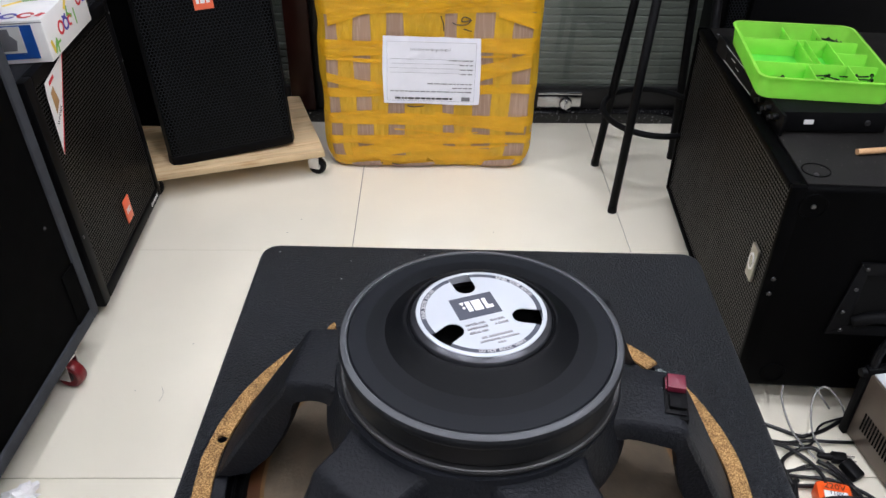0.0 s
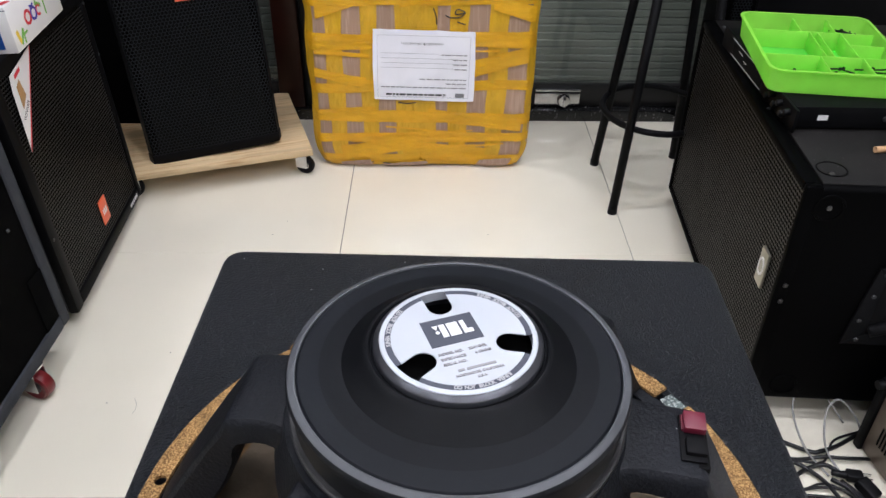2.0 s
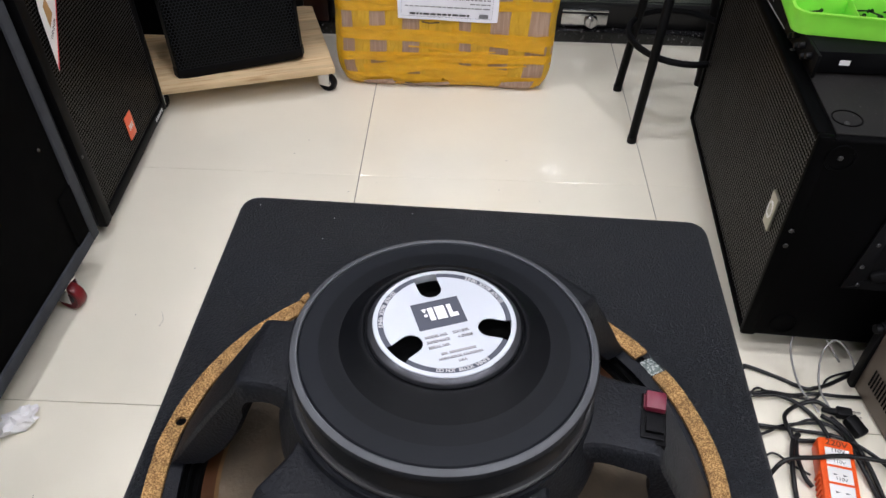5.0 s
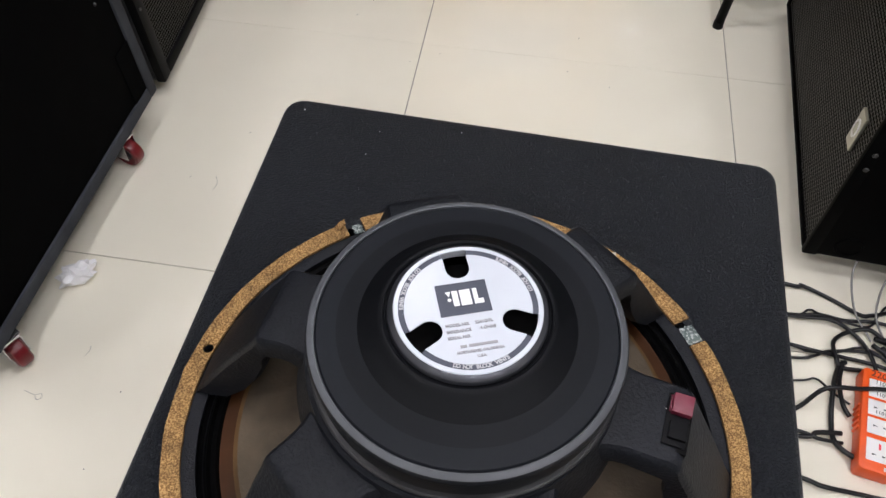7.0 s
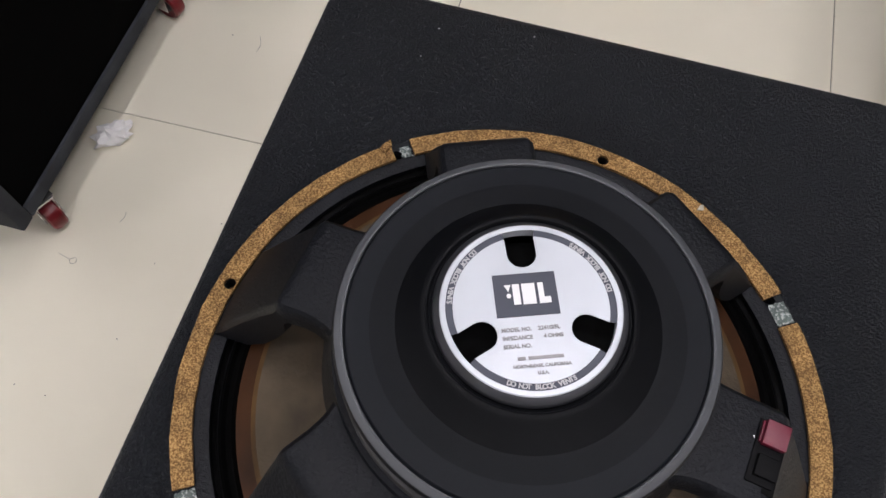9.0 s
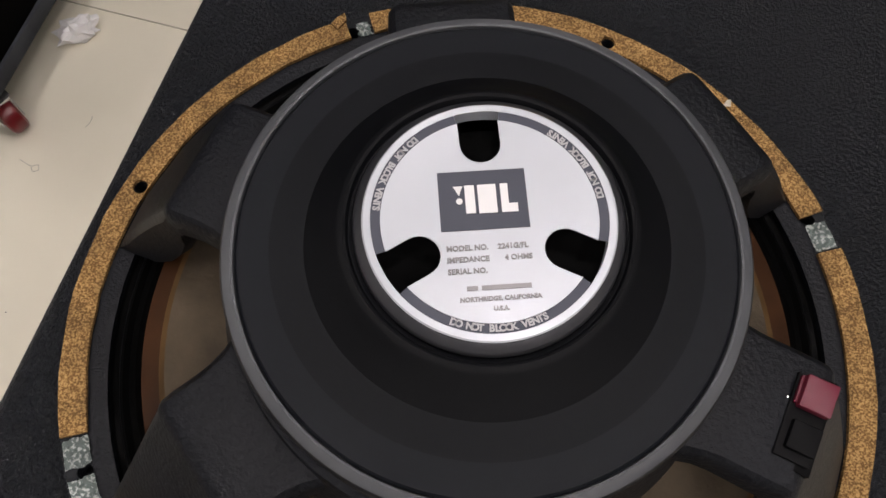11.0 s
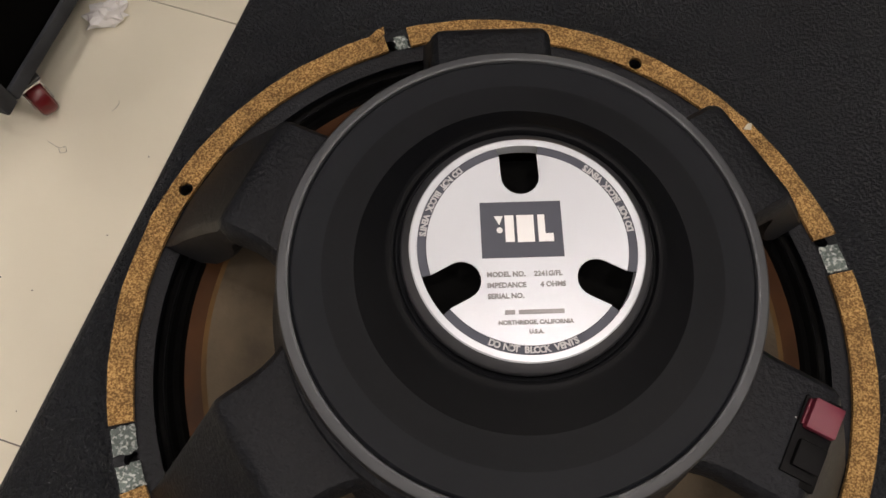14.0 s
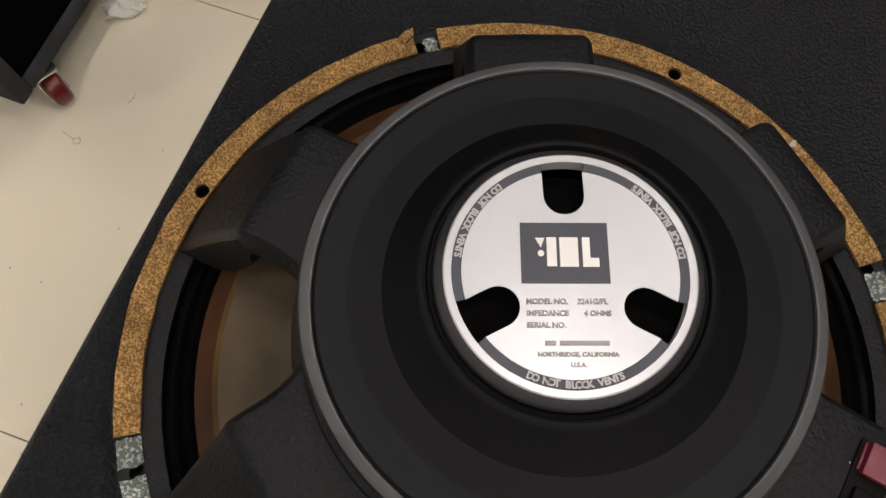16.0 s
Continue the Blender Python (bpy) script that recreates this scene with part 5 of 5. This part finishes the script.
for text, y, size, zz in (("220V", 0.098, 0.020, 0.0363), ("110V", 0.0795, 0.013, 0.0376), ("110V", 0.0535, 0.011, 0.0376), ("110V", 0.0135, 0.011, 0.0376)):
    lettering("handwriting", text, size, M["ink"], strip, pose(0.036, y, zz, 0, 0, -4), 0.0002)
part("rating_tag", box(0.044, 0.058, -0.104, -0.097, 0.0358, 0.0366), M["white"], strip, smooth=0)

CABLES = [
    (0.0042, [(0.30, 0.86), (0.58, 0.81), (0.61, 0.81), (0.67, 0.79), (0.72, 0.76), (0.74, 0.76), (0.78, 0.78), (0.86, 0.83)]),
    (0.0024, [(0.40, 0.71), (0.58, 0.73), (0.62, 0.75), (0.64, 0.75), (0.67, 0.74), (0.73, 0.73), (0.76, 0.77), (0.79, 0.80), (0.90, 0.84)]),
    (0.0036, [(0.40, 0.73), (0.58, 0.732), (0.64, 0.74), (0.69, 0.74), (0.74, 0.745), (0.78, 0.74), (0.83, 0.745)]),
    (0.0040, [(0.40, 0.74), (0.58, 0.728), (0.66, 0.73), (0.71, 0.70), (0.73, 0.65), (0.735, 0.60)]),
    (0.0024, [(0.40, 0.69), (0.58, 0.66), (0.61, 0.65), (0.66, 0.66), (0.71, 0.68), (0.74, 0.67), (0.77, 0.64), (0.79, 0.58)]),
    (0.0030, [(0.40, 0.62), (0.58, 0.63), (0.62, 0.64), (0.65, 0.66), (0.71, 0.67), (0.75, 0.66), (0.78, 0.62)]),
    (0.0038, [(0.40, 0.69), (0.57, 0.66), (0.63, 0.65), (0.68, 0.65), (0.76, 0.635), (0.82, 0.58), (0.86, 0.50)]),
    (0.0044, [(0.80, 0.68), (0.76, 0.70), (0.73, 0.72), (0.69, 0.71), (0.66, 0.68), (0.66, 0.64), (0.67, 0.625), (0.71, 0.625)]),
    (0.0022, [(0.40, 0.56), (0.58, 0.58), (0.62, 0.59), (0.65, 0.57), (0.68, 0.55)]),
    (0.0044, [(0.36, 0.44), (0.52, 0.49), (0.58, 0.52), (0.62, 0.55), (0.68, 0.562), (0.74, 0.57), (0.84, 0.56)]),
    (0.0046, [(0.40, 0.45), (0.58, 0.46), (0.61, 0.472), (0.655, 0.482)]),
    (0.0036, [(0.40, 0.50), (0.58, 0.47), (0.61, 0.46), (0.655, 0.462)]),
    (0.0044, [(0.40, 0.42), (0.58, 0.38), (0.61, 0.37), (0.67, 0.37), (0.74, 0.368), (0.86, 0.39)]),
    (0.0048, [(0.68, 0.64), (0.665, 0.625), (0.648, 0.57), (0.64, 0.50), (0.642, 0.46), (0.67, 0.435), (0.72, 0.42), (0.80, 0.42)]),
    (0.0044, [(0.675, 0.64), (0.662, 0.59), (0.662, 0.54), (0.674, 0.52)]),
    (0.0046, [(0.735, 0.69), (0.76, 0.66), (0.77, 0.60), (0.785, 0.52), (0.79, 0.42)]),
    (0.0046, [(0.755, 0.69), (0.775, 0.65), (0.79, 0.58), (0.80, 0.50), (0.81, 0.40)]),
]
for k, (r, pts) in enumerate(CABLES):
    pts = [(x - 0.010, 0.958 * y - 0.020) for x, y in pts]
    line = [(x, y, r + 0.0005 + (0.006 if 0 < i < len(pts) - 1 else 0.0) * ((i * 7 + k * 3) % 3) / 2 + 0.0015 * (k % 4)) for i, (x, y) in enumerate(pts)]
    if k == 9:
        line = [(x, y, 0.006 if x < 0.6 else 0.0425) for x, y in pts]
    tagged(part("power_cable", tube(line, r, 8, 7), M["cable"]), "loose black power cable lying on the tile floor", "cable", "cables on the floor")
for k, pts in enumerate(([(0.735, 0.70, 0.006), (0.705, 0.76, 0.02), (0.695, 0.83, 0.055), (0.715, 0.865, 0.085), (0.75, 0.86, 0.085), (0.80, 0.82, 0.03)],
                         [(0.76, 0.70, 0.008), (0.740, 0.75, 0.03), (0.745, 0.80, 0.075), (0.775, 0.825, 0.09), (0.81, 0.81, 0.06), (0.83, 0.79, 0.02)])):
    tagged(part("thin_cable", tube([(x - 0.01, 0.958 * y - 0.020, z) for x, y, z in pts], 0.0021, 8, 8), M["clearcable"]), "thin pale grey cable looped above the floor", "cable", "cables on the floor")
plug = thing("mains_plug", pose(0.755, 0.650, 0.012, 0, 0, -8), "black two-pin mains plug lying on the cables", "plug")
part("plug_body", box(0, 0.030, -0.011, 0.011, -0.008, 0.008, 0.003), M["rubber"], plug)
part("strain_relief", cyl(0.008, 0.0045, 0, 0.026, 14, m=pose(0.0, 0, 0, 0, -90, 0)), M["rubber"], plug)
for y in (-0.006, 0.006):
    part("pin", box(0.030, 0.047, y - 0.0008, y + 0.0008, -0.003, 0.003), M["chrome"], plug)
plug2 = thing("mains_plug", pose(0.782, 0.617, 0.014, 0, 12, -60), "black moulded plug head lying on the cables", "plug")
part("plug_body", box(-0.02, 0.022, -0.014, 0.014, -0.010, 0.010, 0.005), M["rubber"], plug2)

case = thing("metal_case", pose(0.814, 0.722, 0.0, 0, 0, 9.0), "brown metal power supply case with vent slots and a printed top", "power supply")
part("case_body", box(0.0, 0.30, -0.42, 0.0, 0.006, 0.175, 0.004), M["bronzebox"], case)
part("top_plate", box(0.004, 0.296, -0.416, -0.004, 0.1755, 0.1785, 0.001), M["toplabel"], case, "silvery printed top panel")
# slots are thin plates on the closed side, their inner shade painted black
slot = None
for r in range(3):
    for k in range(12):
        y = -0.030 - k * 0.0085 - r * 0.125
        if slot is None:
            ob = part("vent_slot", box(-0.0008, 0.0, -0.002, 0.002, -0.022, 0.022), M["hole"], case, smooth=0)
            slot = ob.data
        else:
            ob = new("vent_slot", slot)
            ob.parent = case
        ob.location = (-0.0002, y, 0.072)
part("front_bezel", box(-0.006, 0.306, 0.0, 0.020, 0.0, 0.185, 0.005), M["matblack"], case, "black plastic end frame")
part("carry_handle", tube([(0.010, 0.012, 0.180), (0.014, 0.014, 0.225), (0.05, 0.014, 0.250), (0.25, 0.014, 0.250), (0.288, 0.014, 0.225), (0.292, 0.012, 0.180)], 0.009, 10), M["rubber"], case, "black carry handle")
part("handle_bolt", cyl(0.010, 0.009, 0, 0.010, 14, m=pose(-0.006, 0.010, 0.172, 0, -90, 0)), M["rubber"], case)
bm = bmesh.new()
for k, (x0, x1, y0, y1) in enumerate(((0.02, 0.10, -0.05, -0.035), (0.02, 0.07, -0.085, -0.078), (0.02, 0.08, -0.10, -0.093), (0.02, 0.06, -0.115, -0.108))):
    box(x0, x1, y0, y1, 0.1786, 0.1790, bm=bm)
part("top_print", bm, M["ink"], case, smooth=0)
part("top_print", lathe([(0.012, 0), (0.012, 0.0004), (0.016, 0.0004), (0.016, 0)], 28, closed=True, m=pose(0.05, -0.15, 0.1787)), M["blue"], case, smooth=0)

# ---- small litter ----
tissue = bmesh.new()
bmesh.ops.create_icosphere(tissue, subdivisions=3, radius=1.0)
for v in tissue.verts:
    k = 1 + 0.60 * noise.noise(v.co * 1.9) + 0.35 * noise.noise(v.co * 3.6)
    v.co = Vector((v.co.x * 0.034 * k, v.co.y * 0.022 * k, max(-0.016, v.co.z * 0.020 * k)))
ob = tagged(part("tissue", tissue, M["tissue"], smooth=0), "small crumpled white paper tissue on the tile floor", "tissue")
ob.matrix_basis = pose(-0.830, 0.498, 0.0165, 0, 0, 40)
for k, pts in enumerate(([(-0.818, 0.246), (-0.806, 0.243), (-0.794, 0.241), (-0.785, 0.246), (-0.780, 0.238), (-0.788, 0.233), (-0.794, 0.240)], [(-0.74, 0.355), (-0.738, 0.345), (-0.742, 0.333)], [(-0.66, 0.81), (-0.65, 0.79), (-0.652, 0.768)])):
    tagged(part("hair", tube([(x, y, 0.0012) for x, y in pts], 0.0003, 5, 5), M["hair"]), "fine dark loose fibre on the tile floor", "fibre", "fibres on the floor")
q = random.Random(8)
speck = None
for k in range(26):
    x, y = q.uniform(-0.80, 0.55), q.uniform(-0.35, 1.5)
    if -0.27 < x < 0.30 and y < 0.40:
        x = -0.30 - q.random() * 0.5
    if speck is None:
        speck = tagged(part("speck", box(-0.0012, 0.0012, -0.0007, 0.0007, 0, 0.0010, 0.0003), M["hair"]), "tiny dark speck of dirt on the tile floor", "dirt speck", "specks on the floor")
        speck.matrix_basis = pose(x, y, 0.0002)
    else:
        copy_thing(speck, pose(x, y, 0.0002, 0, 0, q.uniform(0, 180)))
white_speck = None
for x, y, z in ((-0.243 + 0.10, 0.336, TOP), (-0.055, 0.352, TOP), (-0.232, 0.352, TOP), (-0.15, 0.30, TOP), (0.12, 0.06, 0.0)):
    if z == 0.0:
        continue
    if white_speck is None:
        white_speck = tagged(part("crumb", box(-0.0006, 0.0006, -0.0005, 0.0005, 0, 0.0006, 0.0002), M["letterwhite"]), "tiny white crumb on the black cabinet", "crumb", "crumbs on the cabinet")
        white_speck.matrix_basis = pose(x, y, z)
    else:
        copy_thing(white_speck, pose(x, y, z, 0, 0, q.uniform(0, 180)))

# ---- floor tiles ----
A, B = -0.255, 0.521
GAP = 0.0011


def tiles(x0, x1, ys):
    for y0, y1 in zip(ys, ys[1:]):
        part("tile", box(x0 + GAP, x1 - GAP, y0 + (0.0003 if y0 > 1 else GAP), y1 - (0.0003 if y1 > 1 else GAP), -0.010, 0.0, 0.0003, 1), M["tile"], floor, smooth=0)


T = B - A
YS = [Y0] + [0.5835 + T * k for k in range(-5, 3)] + [Y1 + 0.2]
tiles(X0, A - 2 * T, YS)
for k in range(-2, 4):
    tiles(A + k * T, min(A + (k + 1) * T, X1), YS)
